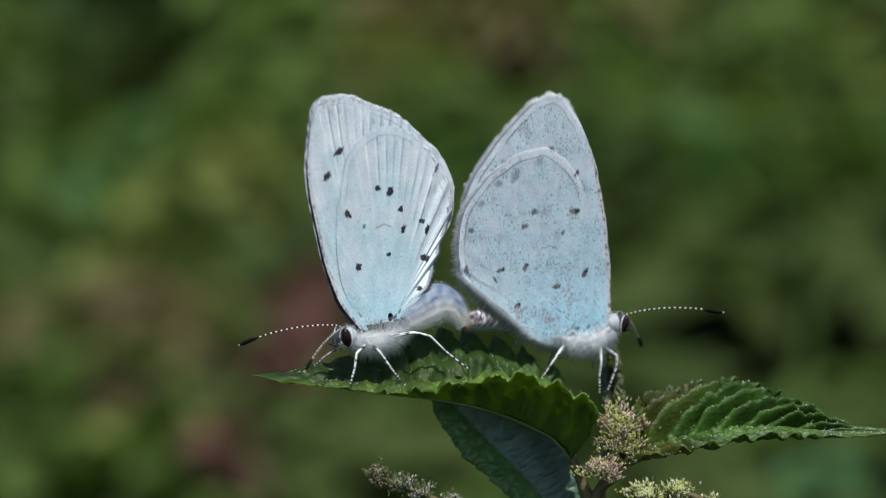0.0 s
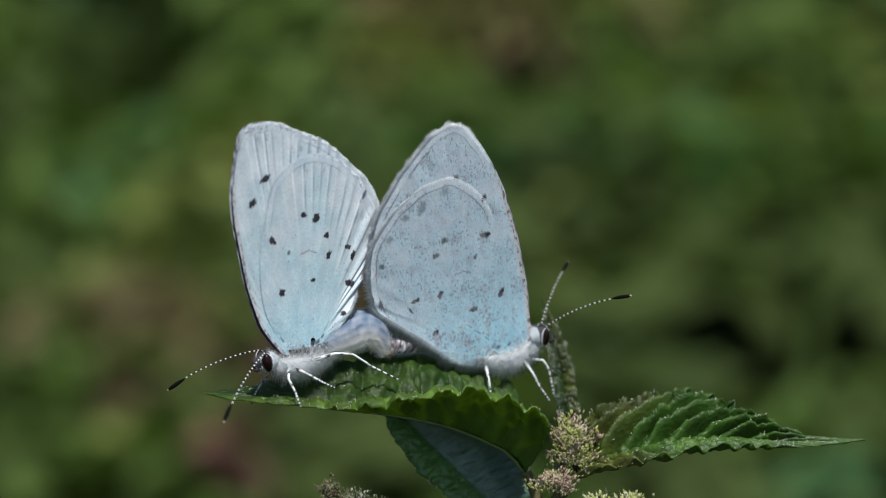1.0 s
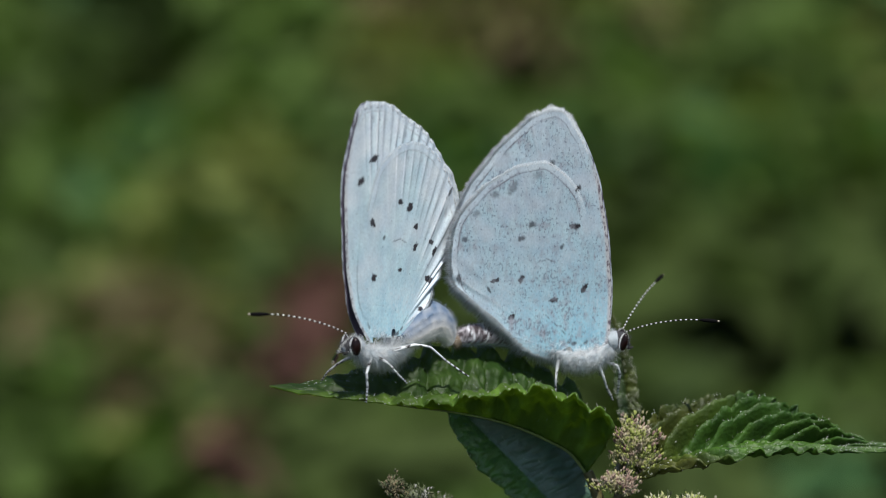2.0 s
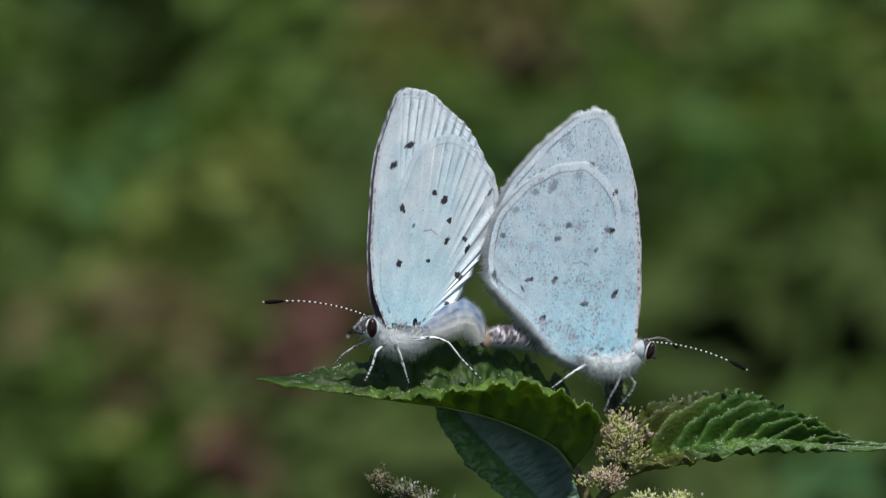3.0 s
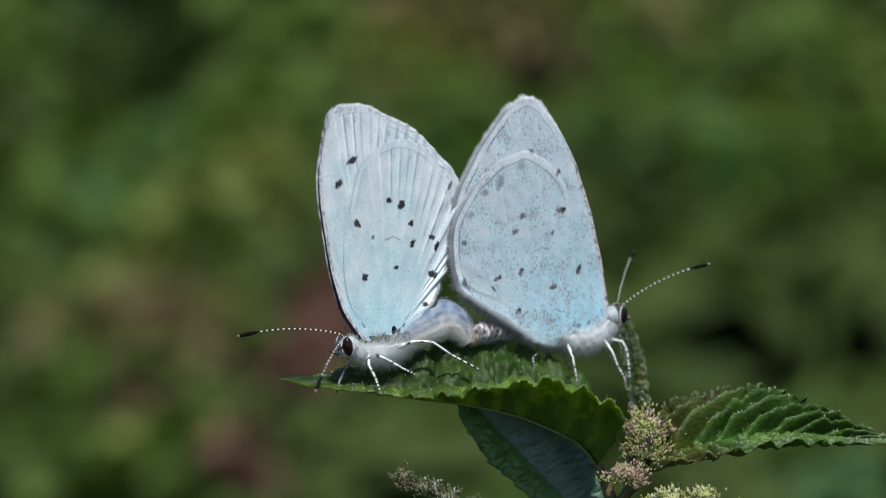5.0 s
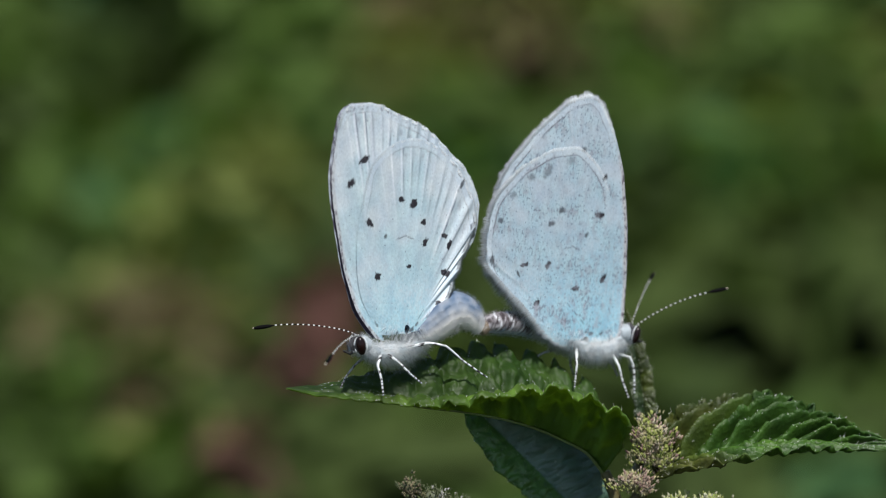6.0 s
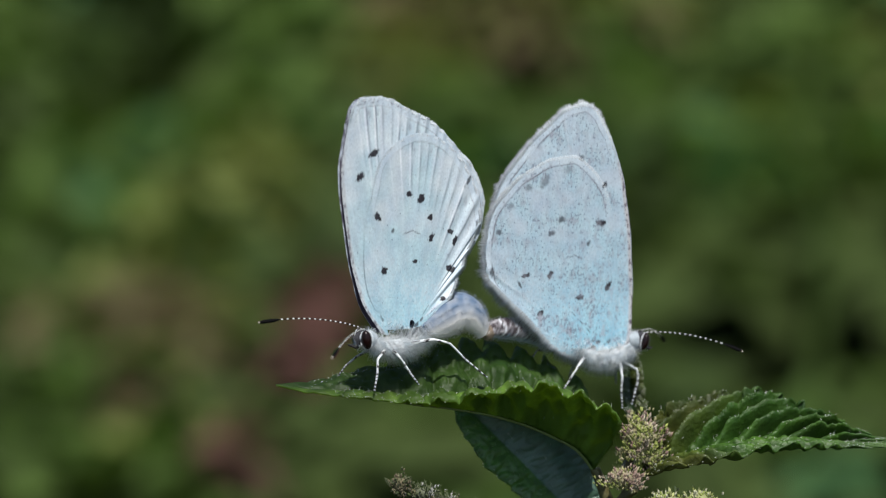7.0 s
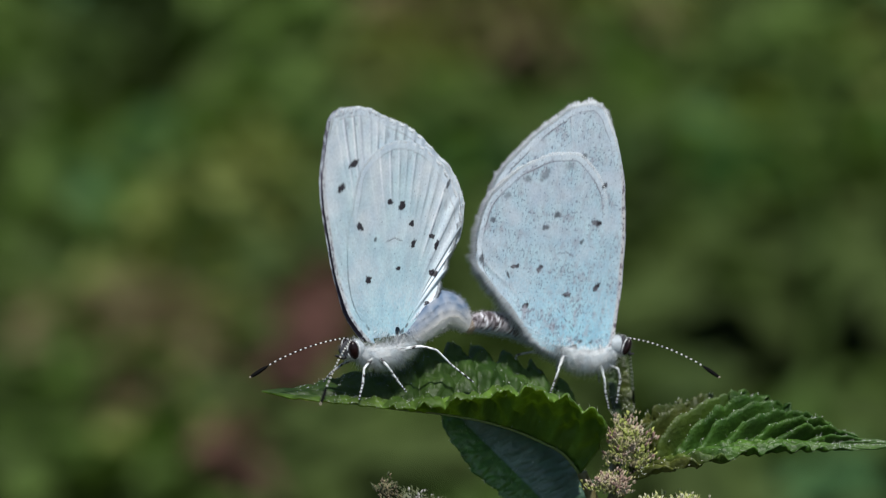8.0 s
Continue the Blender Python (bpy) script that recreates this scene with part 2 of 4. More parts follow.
# tops of the single herbs: across, height and reach, all as they would be 1.1 m behind the nettle
PATCHES = {
    "cool": [(-.135, .4, .024), (-.16, .44, .028), (-.175, .42, .026), (-.218, .388, .02), (-.196, .387, .018), (-.176, .39, .012), (.134, .447, .03), (.15, .422, .03), (.196, .285, .018), (.08, .46, .02), (-.06, .455, .02)],
    "green": [(-0.03, 0.335, 0.02), (0.01, 0.31, 0.02), (-0.087, 0.458, 0.048), (-0.13, 0.439, 0.04), (-0.201, 0.395, 0.023), (-0.001, 0.477, 0.025), (0.099, 0.471, 0.035), (0.148, 0.439, 0.043), (0.176, 0.497, 0.04), (-0.064, 0.517, 0.026), (-0.204, 0.296, 0.041), (0.067, 0.517, 0.025), (-0.19, 0.345, 0.04), (-0.2, 0.31, 0.035), (-0.2, 0.44, 0.03), (0.21, 0.45, 0.03), (0.1, 0.44, 0.03), (0.135, 0.43, 0.03), (-.2, .288, .022), (-.16, .285, .02), (-.135, .283, .016), (-.185, .305, .016), (0.115, 0.395, 0.03), (-0.215, 0.41, 0.035), (-0.19, 0.325, 0.045), (-0.15, 0.345, 0.03), (-0.225, 0.375, 0.035), (-0.125, 0.418, 0.028), (-0.15, 0.41, 0.03), (-0.14, 0.455, 0.03)],
    "pale": [(-0.14, 0.398, 0.02), (-0.158, 0.371, 0.026), (-0.025, 0.507, 0.02), (-0.056, 0.418, 0.02), (0.074, 0.424, 0.02), (0.204, 0.496, 0.02), (-0.105, 0.439, 0.029), (-0.19, 0.36, 0.026), (-0.135, 0.36, 0.026), (-0.115, 0.43, 0.032), (-0.165, 0.305, 0.03), (0.16, 0.46, 0.02), (-0.03, 0.5, 0.025), (0.055, 0.52, 0.025), (0.0, 0.535, 0.03), (0.09, 0.535, 0.025)],
    "tan": [(-.187, .366, .015), (-.168, .370, .018), (-.150, .364, .016), (-.174, .350, .013), (-.158, .378, .012), (0.024, 0.529, 0.014), (-0.171, 0.326, 0.014), (-0.023, 0.512, 0.011), (-0.02, 0.525, 0.025), (0.03, 0.535, 0.022), (0.05, 0.51, 0.018), (0.075, 0.525, 0.02)],
    "pink": [(-0.063, 0.383, 0.009), (-0.071, 0.366, 0.012), (-0.082, 0.350, 0.008), (-0.113, 0.304, 0.010)],
}
# gaps that open down to the soil
DEEP = [(0.222, 0.358), (0.2, 0.345), (0.225, 0.335), (-0.03, 0.302), (-0.036, 0.284), (0.2, 0.362), (0.212, 0.342), (0.122, 0.342), (0.182, 0.336), (0.140, 0.358), (0.152, 0.345), (0.166, 0.362), (0.19, 0.385), (-0.104, 0.328)]
HOLLOWS = [(0.144, 0.359), (0.165, 0.375), (0.175, 0.355), (0.145, 0.335), (-0.018, 0.493), (-0.03, 0.30), (-0.16, 0.5), (0.027, 0.498), (0.113, 0.502), (-0.088, 0.398), (-0.182, 0.476), (-0.104, 0.323), (-0.072, 0.29), (0.19, 0.392), (0.22, 0.508), (-0.042, 0.383), (-0.152, 0.528), (0.051, 0.438), (0.15, 0.345), (0.08, 0.325)]


def canopy(across, height):
    """Where the sight line through that place at 1.1 m meets the sloping top of the plants, and its scale there."""
    u = min(1.1, max(-0.1, (height - .24) / .30))
    y = .72 + .95 * u
    k = (y - EYE[1]) / (1.1 - EYE[1])
    return across * k, y, EYE[2] + (height - EYE[2]) * k, k


def build_background():
    seed = 10
    for kind, rows in PATCHES.items():
        for x, z, r in rows:
            seed += 1
            px, py, pz, k = canopy(x, z)
            if kind == "pale" and x < -.1:
                px, py, pz = (e + (q - e) * .97 for e, q in zip(EYE, (px, py, pz)))
            if kind == "pink" or kind == "tan" and x < -.1:
                px, py, pz = (e + (q - e) * .93 for e, q in zip(EYE, (px, py, pz)))
            herb(kind, px, py, pz, r * k, seed, 1.5 if kind == "pink" else 1.0)
    rng = random.Random(5)
    made = 0
    while made < 110:
        gx, gz = rng.uniform(-.28, .28), rng.uniform(.2, .58)
        if -.11 < gx < .02 and gz < .33:
            continue
        if min(math.hypot(gx - hx, gz - hz) for hx, hz in HOLLOWS) < .041:
            continue
        if rng.random() < (.84 if gx > .06 and gz < .42 else .45 if gz < .36 else 0):
            made += 1
            continue
        made += 1
        px, py, pz, k = canopy(gx, gz)
        herb(rng.choice(["green", "green", "cool", "green", "pale", "green", "green"]), px, py + .03, pz - .02, rng.uniform(.022, .04) * k, 200 + made)
    made = 0
    while made < 70:
        px, py = rng.uniform(-1.5, 1.5), rng.uniform(.4, 2.4)
        if abs(px) < .28 * (py + .25):
            continue
        made += 1
        herb(rng.choice(["green", "green", "pale", "tan"]), px, py, .36 + .15 * (py - .72) + rng.uniform(-.06, .04), rng.uniform(.03, .07), 600 + made)
    v, f = [], []
    for n in range(36000):
        py = .5 + 2.3 * rng.random() ** (1.5 if n < 20000 else 1.0)
        px = rng.uniform(-1, 1) * (.22 * (py + .35) if n < 20000 else 1.7)
        k = (py - EYE[1]) / (1.1 - EYE[1])
        top = .357 + .1505 * (py - .72)
        gx, gz = px / k, EYE[2] + (top - EYE[2]) / k
        if min(math.hypot(gx - hx, gz - hz) for hx, hz in HOLLOWS) < .031:
            continue
        if n >= 20000 and math.hypot(px / 1.55, (py - 1.7) / 1.15) > 1 + .35 * noise.noise(Vector((px * 2.2, py * 2.2, 3))):
            continue
        drop = rng.uniform(.03, .12) if n < 20000 else .03 + (top - .05) * rng.random() ** 1.4
        gz = EYE[2] + (top - drop - EYE[2]) / k
        if min(math.hypot(gx - hx, gz - hz) for hx, hz in DEEP) < .025:
            continue
        leaflet(rng, Vector((px, py, top - drop)), (rng.uniform(-1, 1), rng.uniform(-1, .4), rng.uniform(-.4, .6)), rng.uniform(0.03, 0.06) * (1 if n < 20000 else 1.5), v, f)
    tagged(sheet("undergrowth", v, f, HERB["dark"]), "dense dark green undergrowth of mixed leaves", "undergrowth", kind="stuff")
    v, f = [], []
    for _ in range(6500):
        y = rng.uniform(2.7, 3.6)
        x = rng.uniform(-3, 3)
        leaflet(rng, Vector((x, y, rng.uniform(0, 1.9))), (rng.uniform(-1, 1), rng.uniform(-1, .4), rng.uniform(-.8, .5)), rng.uniform(0.08, 0.15), v, f)
    tagged(sheet("hedge", v, f, HERB["dark"]), "dark green leafy hedge behind the undergrowth", "hedge", kind="stuff")


build_background()


def grass(points, width):
    """A long arching blade, keeled along its middle."""
    p = spline(points, 40)
    v, f = [], []
    for i, q in enumerate(p):
        b = width * (1 - (i / 39) ** 3) + .0004
        v += [(q[0] - b, q[1] - .3 * b, q[2] + .3 * b), tuple(q), (q[0] + b * .9, q[1] + .3 * b, q[2] + .3 * b)]
    tuft = thing("grass_tuft", "tuft with one long arching green blade", "grass", "grass behind the nettle", at=pose(*points[0]))
    v = [tuple(Vector(q) - Vector(points[0])) for q in v]
    body = sheet("blade", v, grid_faces(40, 3), HERB["green"], tuft)
    sv, sf, _, _ = tube([(0, 0, 0), (.004, 0, .03), (.006, 0, .06)], [.005, .004, .003], 6, 6)
    sheet("sheath", sv, sf, HERB["pale"], tuft)
    body.modifiers.new("thickness", "SOLIDIFY").thickness = .0004


grass([(.13, 1.15, -.02), (.17, 1.12, .2), (.19, 1.1, .38), (.175, 1.08, .45), (.13, 1.05, .485), (.08, 1.0, .495)], .006)
grass([(.24, 1.25, -.02), (.245, 1.22, .25), (.25, 1.2, .42), (.23, 1.17, .50), (.19, 1.12, .53)], .006)
grass([(-.24, 1.1, -.02), (-.2, 1.1, .25), (-.14, 1.1, .41), (-.09, 1.08, .435), (-.04, 1.05, .43)], .006)


# ---- the nettle ----
FOOT = np.array((0.0115, 0.0, 0.0))
nettle = thing("nettle", "flowering stinging nettle shoot with toothed green leaves", "plant", at=pose(*FOOT))


def at_shoot(points):
    return np.array(points, dtype=float) * MM - FOOT


def blade(name, label, mid, near, far, veins, relief, tooth, material, tone=((1, 1, 1), (1, 1, 1)), parent=None, seed=0.0, thick=0.12, curl=0.06, sweep=0.15, base_tone=None, rough=0.45, ridge=1.5, stray=0.25, specks=0, flat_near=1.0, vein_tint=0.8, hairs=450, point=5, shingle=False, rib=0.0, cols=15, near_tooth=1.0, fold_shading=0.0, calm=9.0, tip_tone=1.0):
    """A toothed leaf: two halves that rise from a bent midrib, puffed up between sunken side veins.
    near and far: rows of (along, x, y, z), the reach of each half in millimetres."""
    rows = 190
    m = spline(at_shoot(mid), rows)
    s = np.linspace(0, 1, rows)
    verts, tints = [], []
    reach = []
    for half in (near, far):
        h = np.array(half, dtype=float)
        k = np.stack([np.interp(s, h[:, 0], h[:, c]) for c in (1, 2, 3)], 1)
        for _ in range(12):
            k[1:-1] = 0.25 * k[:-2] + 0.5 * k[1:-1] + 0.25 * k[2:]
        reach.append(k * MM)
    tan = np.gradient(m, axis=0)
    tan /= np.linalg.norm(tan, axis=1)[:, None]
    cells = np.concatenate([-np.linspace(1, 0, cols)[:-1], np.linspace(0, 1, cols)])
    for i in range(rows):
        for c in cells:
            w = reach[0][i] if c < 0 else reach[1][i]
            a = abs(c)
            q = s[i] * veins + (0.35 if c < 0 else 0.0) - sweep * a + stray * noise.noise(Vector((s[i] * 5 - sweep * a * .35, c, seed + 9)))
            ph = q - math.floor(q)
            saw = ph ** 0.75 if ph < 0.82 else (1 - ph) / 0.18 * 0.86
            size = np.linalg.norm(w)
            span = a * (1 - tooth * (near_tooth if c < 0 else 1.0) * min(1.0, size / (4 * MM)) * (1 - saw) * a ** point)
            span *= 1 + 0.05 * noise.noise(Vector((s[i] * 6 + seed, c, seed)))
            n = np.cross(tan[i], w)
            n /= np.linalg.norm(n) + 1e-9
            if n[2] < 0:
                n = -n
            puff = 1 - abs(2 * ph - 1) ** ridge if not shingle or (shingle == "near" and c > 0) else (ph / .75 if ph < .75 else (1 - ph) / .25) - .5
            fade = min(1.0, size / (2.5 * MM)) * min(1.0, max(.3, (1 - s[i]) * calm))
            lift = relief * MM * fade * (flat_near if c < 0 else 1.0) * (1.0 if not shingle or c > 0 or shingle == "near" else .5) * (puff * (1 - 0.35 * a) * min(1, a * 4) + rough * noise.noise(Vector((s[i] * 34, c * 5, seed + 5))) * min(1, a * 3) + rough * .45 * noise.noise(Vector((s[i] * 90, c * 16, seed + 8))))
            arch = (curl if c < 0 else 0.08) * size * math.sin(math.pi * a)
            verts.append(m[i] + w * span + n * (lift + arch))
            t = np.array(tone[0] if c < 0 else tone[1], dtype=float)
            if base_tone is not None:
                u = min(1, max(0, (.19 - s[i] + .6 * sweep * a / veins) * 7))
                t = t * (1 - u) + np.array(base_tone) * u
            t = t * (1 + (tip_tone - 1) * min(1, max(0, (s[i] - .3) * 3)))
            vein = max(0.0, 1 - (puff + (.5 if shingle else 0)) * 1.9) * min(1, a * 8)
            keel = max(0.0, 1 - a * 14)
            if fold_shading:
                # light on the crests and shade in the hollows of the side folds, painted in
                t = t * (1 + fold_shading * max(0, puff - .2) * 2 - .5 * max(0, -.1 - puff))
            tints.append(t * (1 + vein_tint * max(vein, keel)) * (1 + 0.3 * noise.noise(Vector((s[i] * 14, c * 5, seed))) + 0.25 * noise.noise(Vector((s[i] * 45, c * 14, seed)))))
    ob = sheet(name, verts, grid_faces(rows, len(cells)), material, parent or nettle, label, tints)
    mod = ob.modifiers.new("thickness", "SOLIDIFY")
    mod.thickness = thick * MM
    mod.offset = 0
    if rib:
        k = np.array([m[q] for q in range(0, int(rows * .93), 16)])
        kv, kf, _, _ = tube(k - np.array((0, .05, .06)) * MM, [rib * MM, rib * .9 * MM, rib * .4 * MM], 8, 50)
        sheet("midrib", kv, kf, STALK, ob, "pale raised midrib", np.ones((len(kv), 3)) * np.array((1.2, 1.5, 1.0)))
    # stinging and downy hairs on the margin, the ribs and the face
    rng = random.Random(int(seed * 10) + 3)
    v = np.array(verts).reshape(rows, len(cells), 3)
    roots, ways, sizes = [], [], []
    for _ in range(hairs):
        i = rng.randrange(4, int(rows * .82))
        j = rng.choice([0, len(cells) - 1, cols - 1] + [rng.randrange(len(cells)) for _ in range(8)])
        out = v[i, j] - v[i, cols - 1]
        p = v[i, j]
        d = np.array((rng.uniform(-.6, .6), rng.uniform(-.6, .6), 0.7)) + (out / (np.linalg.norm(out) + 1e-9)) * (0.9 if j in (0, len(cells) - 1) else 0)
        roots.append(p), ways.append(d), sizes.append(rng.uniform(0.1, 0.4) * MM)
    hv, hf, _ = bristles(roots, ways, sizes, 0.011 * MM)
    sheet("hair", hv, hf, HAIR, ob, "fine pale stinging hairs")
    if specks:
        # short stout hairs that glint on the upper face
        roots, ways, sizes = [], [], []
        while len(roots) < specks:
            i, j = rng.randrange(4, int(rows * .9)), rng.randrange(len(cells))
            if noise.noise(Vector((i * .05, j * .22, seed + 20))) + rng.uniform(-.25, .25) < .12:
                continue
            roots.append(v[i, j] + np.array((rng.uniform(-.1, .1), 0, .02)) * MM)
            ways.append(np.array((rng.uniform(-1, 1), rng.uniform(-1, .3), .7)))
            sizes.append(rng.uniform(.05, .2) * MM)
        hv, hf, _ = bristles(roots, ways, sizes, 0.026 * MM)
        sheet("speck", hv, hf, HAIR, ob, "stout glinting leaf hairs")
    return ob


# near half's tint is raised for light coming through; far half and tip lowered
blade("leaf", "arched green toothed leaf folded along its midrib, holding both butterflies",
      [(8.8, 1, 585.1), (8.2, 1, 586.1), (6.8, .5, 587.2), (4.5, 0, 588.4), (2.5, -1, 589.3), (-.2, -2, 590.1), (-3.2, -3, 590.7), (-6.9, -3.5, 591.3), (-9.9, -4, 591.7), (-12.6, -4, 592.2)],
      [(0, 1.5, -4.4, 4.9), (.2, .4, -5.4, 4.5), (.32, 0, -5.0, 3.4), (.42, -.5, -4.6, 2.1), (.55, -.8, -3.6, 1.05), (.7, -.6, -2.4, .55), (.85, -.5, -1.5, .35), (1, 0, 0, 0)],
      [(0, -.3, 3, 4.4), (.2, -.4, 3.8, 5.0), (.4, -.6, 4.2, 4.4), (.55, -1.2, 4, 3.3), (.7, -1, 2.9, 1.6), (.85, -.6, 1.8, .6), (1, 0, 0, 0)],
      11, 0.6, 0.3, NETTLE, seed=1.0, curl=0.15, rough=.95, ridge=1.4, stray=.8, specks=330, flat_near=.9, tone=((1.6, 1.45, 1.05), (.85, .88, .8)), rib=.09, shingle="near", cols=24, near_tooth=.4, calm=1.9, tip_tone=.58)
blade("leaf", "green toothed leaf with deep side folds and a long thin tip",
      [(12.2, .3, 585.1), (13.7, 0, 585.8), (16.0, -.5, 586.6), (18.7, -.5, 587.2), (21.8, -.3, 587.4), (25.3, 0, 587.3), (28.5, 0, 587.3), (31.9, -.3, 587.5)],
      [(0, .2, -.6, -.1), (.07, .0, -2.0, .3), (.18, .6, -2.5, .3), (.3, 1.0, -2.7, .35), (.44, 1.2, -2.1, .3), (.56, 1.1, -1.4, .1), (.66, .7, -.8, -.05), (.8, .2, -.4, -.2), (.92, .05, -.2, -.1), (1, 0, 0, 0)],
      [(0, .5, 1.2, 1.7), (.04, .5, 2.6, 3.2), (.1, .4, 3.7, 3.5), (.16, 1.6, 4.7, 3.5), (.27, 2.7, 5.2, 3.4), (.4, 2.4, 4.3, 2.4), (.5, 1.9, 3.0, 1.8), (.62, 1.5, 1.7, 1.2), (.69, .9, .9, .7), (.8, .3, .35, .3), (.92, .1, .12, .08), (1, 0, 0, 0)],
      11, 2.1, 0.6, NETTLE_FOLD, tone=((.66, .85, .36), (.52, .70, .37)), seed=2.0, sweep=2.7, base_tone=(.95, .60, .5), rough=.24, stray=.45, cols=48, specks=1300, fold_shading=.9, near_tooth=.45, hairs=380, point=3, shingle=True, rib=.1)
# near half tinted green, far half left bluish with the painted sky sheen
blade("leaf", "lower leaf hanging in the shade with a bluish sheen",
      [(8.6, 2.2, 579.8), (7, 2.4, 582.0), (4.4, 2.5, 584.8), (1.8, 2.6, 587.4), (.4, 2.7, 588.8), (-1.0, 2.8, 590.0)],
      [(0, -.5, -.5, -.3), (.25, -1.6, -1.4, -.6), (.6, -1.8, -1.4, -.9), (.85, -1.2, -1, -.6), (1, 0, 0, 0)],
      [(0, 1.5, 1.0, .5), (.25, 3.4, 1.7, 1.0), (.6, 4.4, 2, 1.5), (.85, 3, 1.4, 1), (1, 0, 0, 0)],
      11, 0.12, 0.2, NETTLE_SHEEN, tone=((.62, 1.0, .2), (.8, .95, .85)), seed=3.0, vein_tint=.15, rough=1.6, specks=60)
# left half's tint darkened as shade; right half brownish and brighter, as if lit
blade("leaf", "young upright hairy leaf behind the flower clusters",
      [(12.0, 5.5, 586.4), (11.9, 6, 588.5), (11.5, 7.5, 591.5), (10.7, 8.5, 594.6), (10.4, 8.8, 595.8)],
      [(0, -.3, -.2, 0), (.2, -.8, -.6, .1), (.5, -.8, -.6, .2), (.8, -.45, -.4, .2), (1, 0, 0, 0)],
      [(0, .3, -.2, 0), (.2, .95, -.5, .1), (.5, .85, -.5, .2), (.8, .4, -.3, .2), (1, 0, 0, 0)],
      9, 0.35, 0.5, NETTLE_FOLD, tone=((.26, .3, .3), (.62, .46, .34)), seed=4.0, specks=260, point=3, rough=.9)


def stalk(name, points, radii, label=""):
    v, f, al, ar = tube(at_shoot(points), [r * MM for r in radii], 8, 30)
    return sheet(name, v, f, STALK, nettle, label, np.ones((len(v), 3)) * np.array((.9, .75, .65)))


stalk("stem", [(11.5, 1.5, 587.2), (11.0, 1.2, 586.0), (10.2, .6, 583), (10.2, .6, 560), (11, 0, 300), (11.5, 0, -30)], [.3, .5, .65, .9, 1.5, 1.8], "thin ribbed nettle stem")
stalk("petiole", [(8.9, 1, 585.2), (9.4, .8, 584), (10.1, .6, 582)], [.35, .4, .5])
stalk("petiole", [(11.6, 0, 584.1), (10.9, .3, 583.4), (10.2, .6, 582)], [.35, .4, .5])
stalk("petiole", [(8.6, 2.2, 579.9), (9.4, 1.5, 578), (10.2, .6, 576)], [.4, .4, .5])
stalk("petiole", [(12.0, 5.5, 586.6), (11.8, 4, 585.6), (10.8, 1.2, 584.6)], [.4, .4, .5])
stalk("raceme_stalk", [(10.2, .6, 572), (5, -2.5, 579), (0, -5, 583.7), (-3, -5, 585.0), (-4.8, -5, 585.8)], [.4, .35, .3, .2, .15])
stalk("raceme_stalk", [(10.2, .6, 578), (12.5, -1.2, 581.5), (14.5, -2, 583.2), (16.5, -2, 583.5), (18.2, -2, 582.8)], [.4, .35, .3, .25, .2])


def cluster(centre, radii, count, colours, size, seed, label):
    """A head of tiny buds with fuzzy bristles."""
    rng = random.Random(seed)
    v, f, t = [], [], []
    roots, ways, sizes, tips = [], [], [], []
    for _ in range(count * 6):
        d = Vector((rng.gauss(0, 1), rng.gauss(0, 1), rng.gauss(0, 1))).normalized()
        r = rng.uniform(0.45, 1.0) * (1 + 1.3 * noise.noise(Vector(d) * 1.9 + Vector((seed * 3.7, 0, 0))))
        p = [centre[k] + d[k] * radii[k] * r for k in range(3)]
        k = size * rng.uniform(0.3, 0.62)
        patch = noise.noise(Vector(p) * .9 + Vector((seed, 0, 0)))
        c = np.array(colours[int((.5 + patch * 1.1) * len(colours) + rng.uniform(-.8, .8)) % len(colours)]) * rng.uniform(.7, 1.25)
        # a bud of two or three upright scales
        for _ in range(rng.choice((2, 3))):
            lean = Vector((d.x * .6 + rng.uniform(-.4, .4), d.y * .6 + rng.uniform(-.4, .4), 1)).normalized()
            bv, bf = ball((0, 0, 0), (k * rng.uniform(.3, .5), k * rng.uniform(.3, .5), k * rng.uniform(.8, 1.4)), 5, 5)
            turn = Vector((0, 0, 1)).rotation_difference(lean)
            shift = Vector(p) + Vector((rng.uniform(-.5, .5), rng.uniform(-.5, .5), rng.uniform(-.3, .3))) * k
            base = len(v)
            v += [tuple(turn @ Vector(q) + shift) for q in bv]
            f += [tuple(base + i for i in face) for face in bf]
            t += [c * rng.uniform(.8, 1.2)] * len(bv)
        for _ in range(2):
            w = d * .7 + Vector((rng.uniform(-.6, .6), rng.uniform(-.6, .6), rng.uniform(0, 1.2)))
            roots.append(np.array(p) * MM - FOOT), ways.append(np.array(w)), sizes.append(rng.uniform(.1, .38) * MM)
            tips.append((c * 1.15 + np.array((.05, .045, .04))) * rng.uniform(.6, 1.2))
    bv, bf = ball(centre, [q * .62 for q in radii], 9, 12)
    base = len(v)
    v += [tuple(q) for q in bv]
    f += [tuple(base + i for i in face) for face in bf]
    t += [np.mean(np.array(colours), axis=0) * .8] * len(bv)
    ob = sheet("flower_head", at_shoot(v), f, BLOOM, nettle, label, t)
    hv, hf, ht = bristles(roots, ways, sizes, 0.013 * MM, tips)
    sheet("bristle", hv, hf, BLOOM, ob, "fuzzy pale bristles", ht)


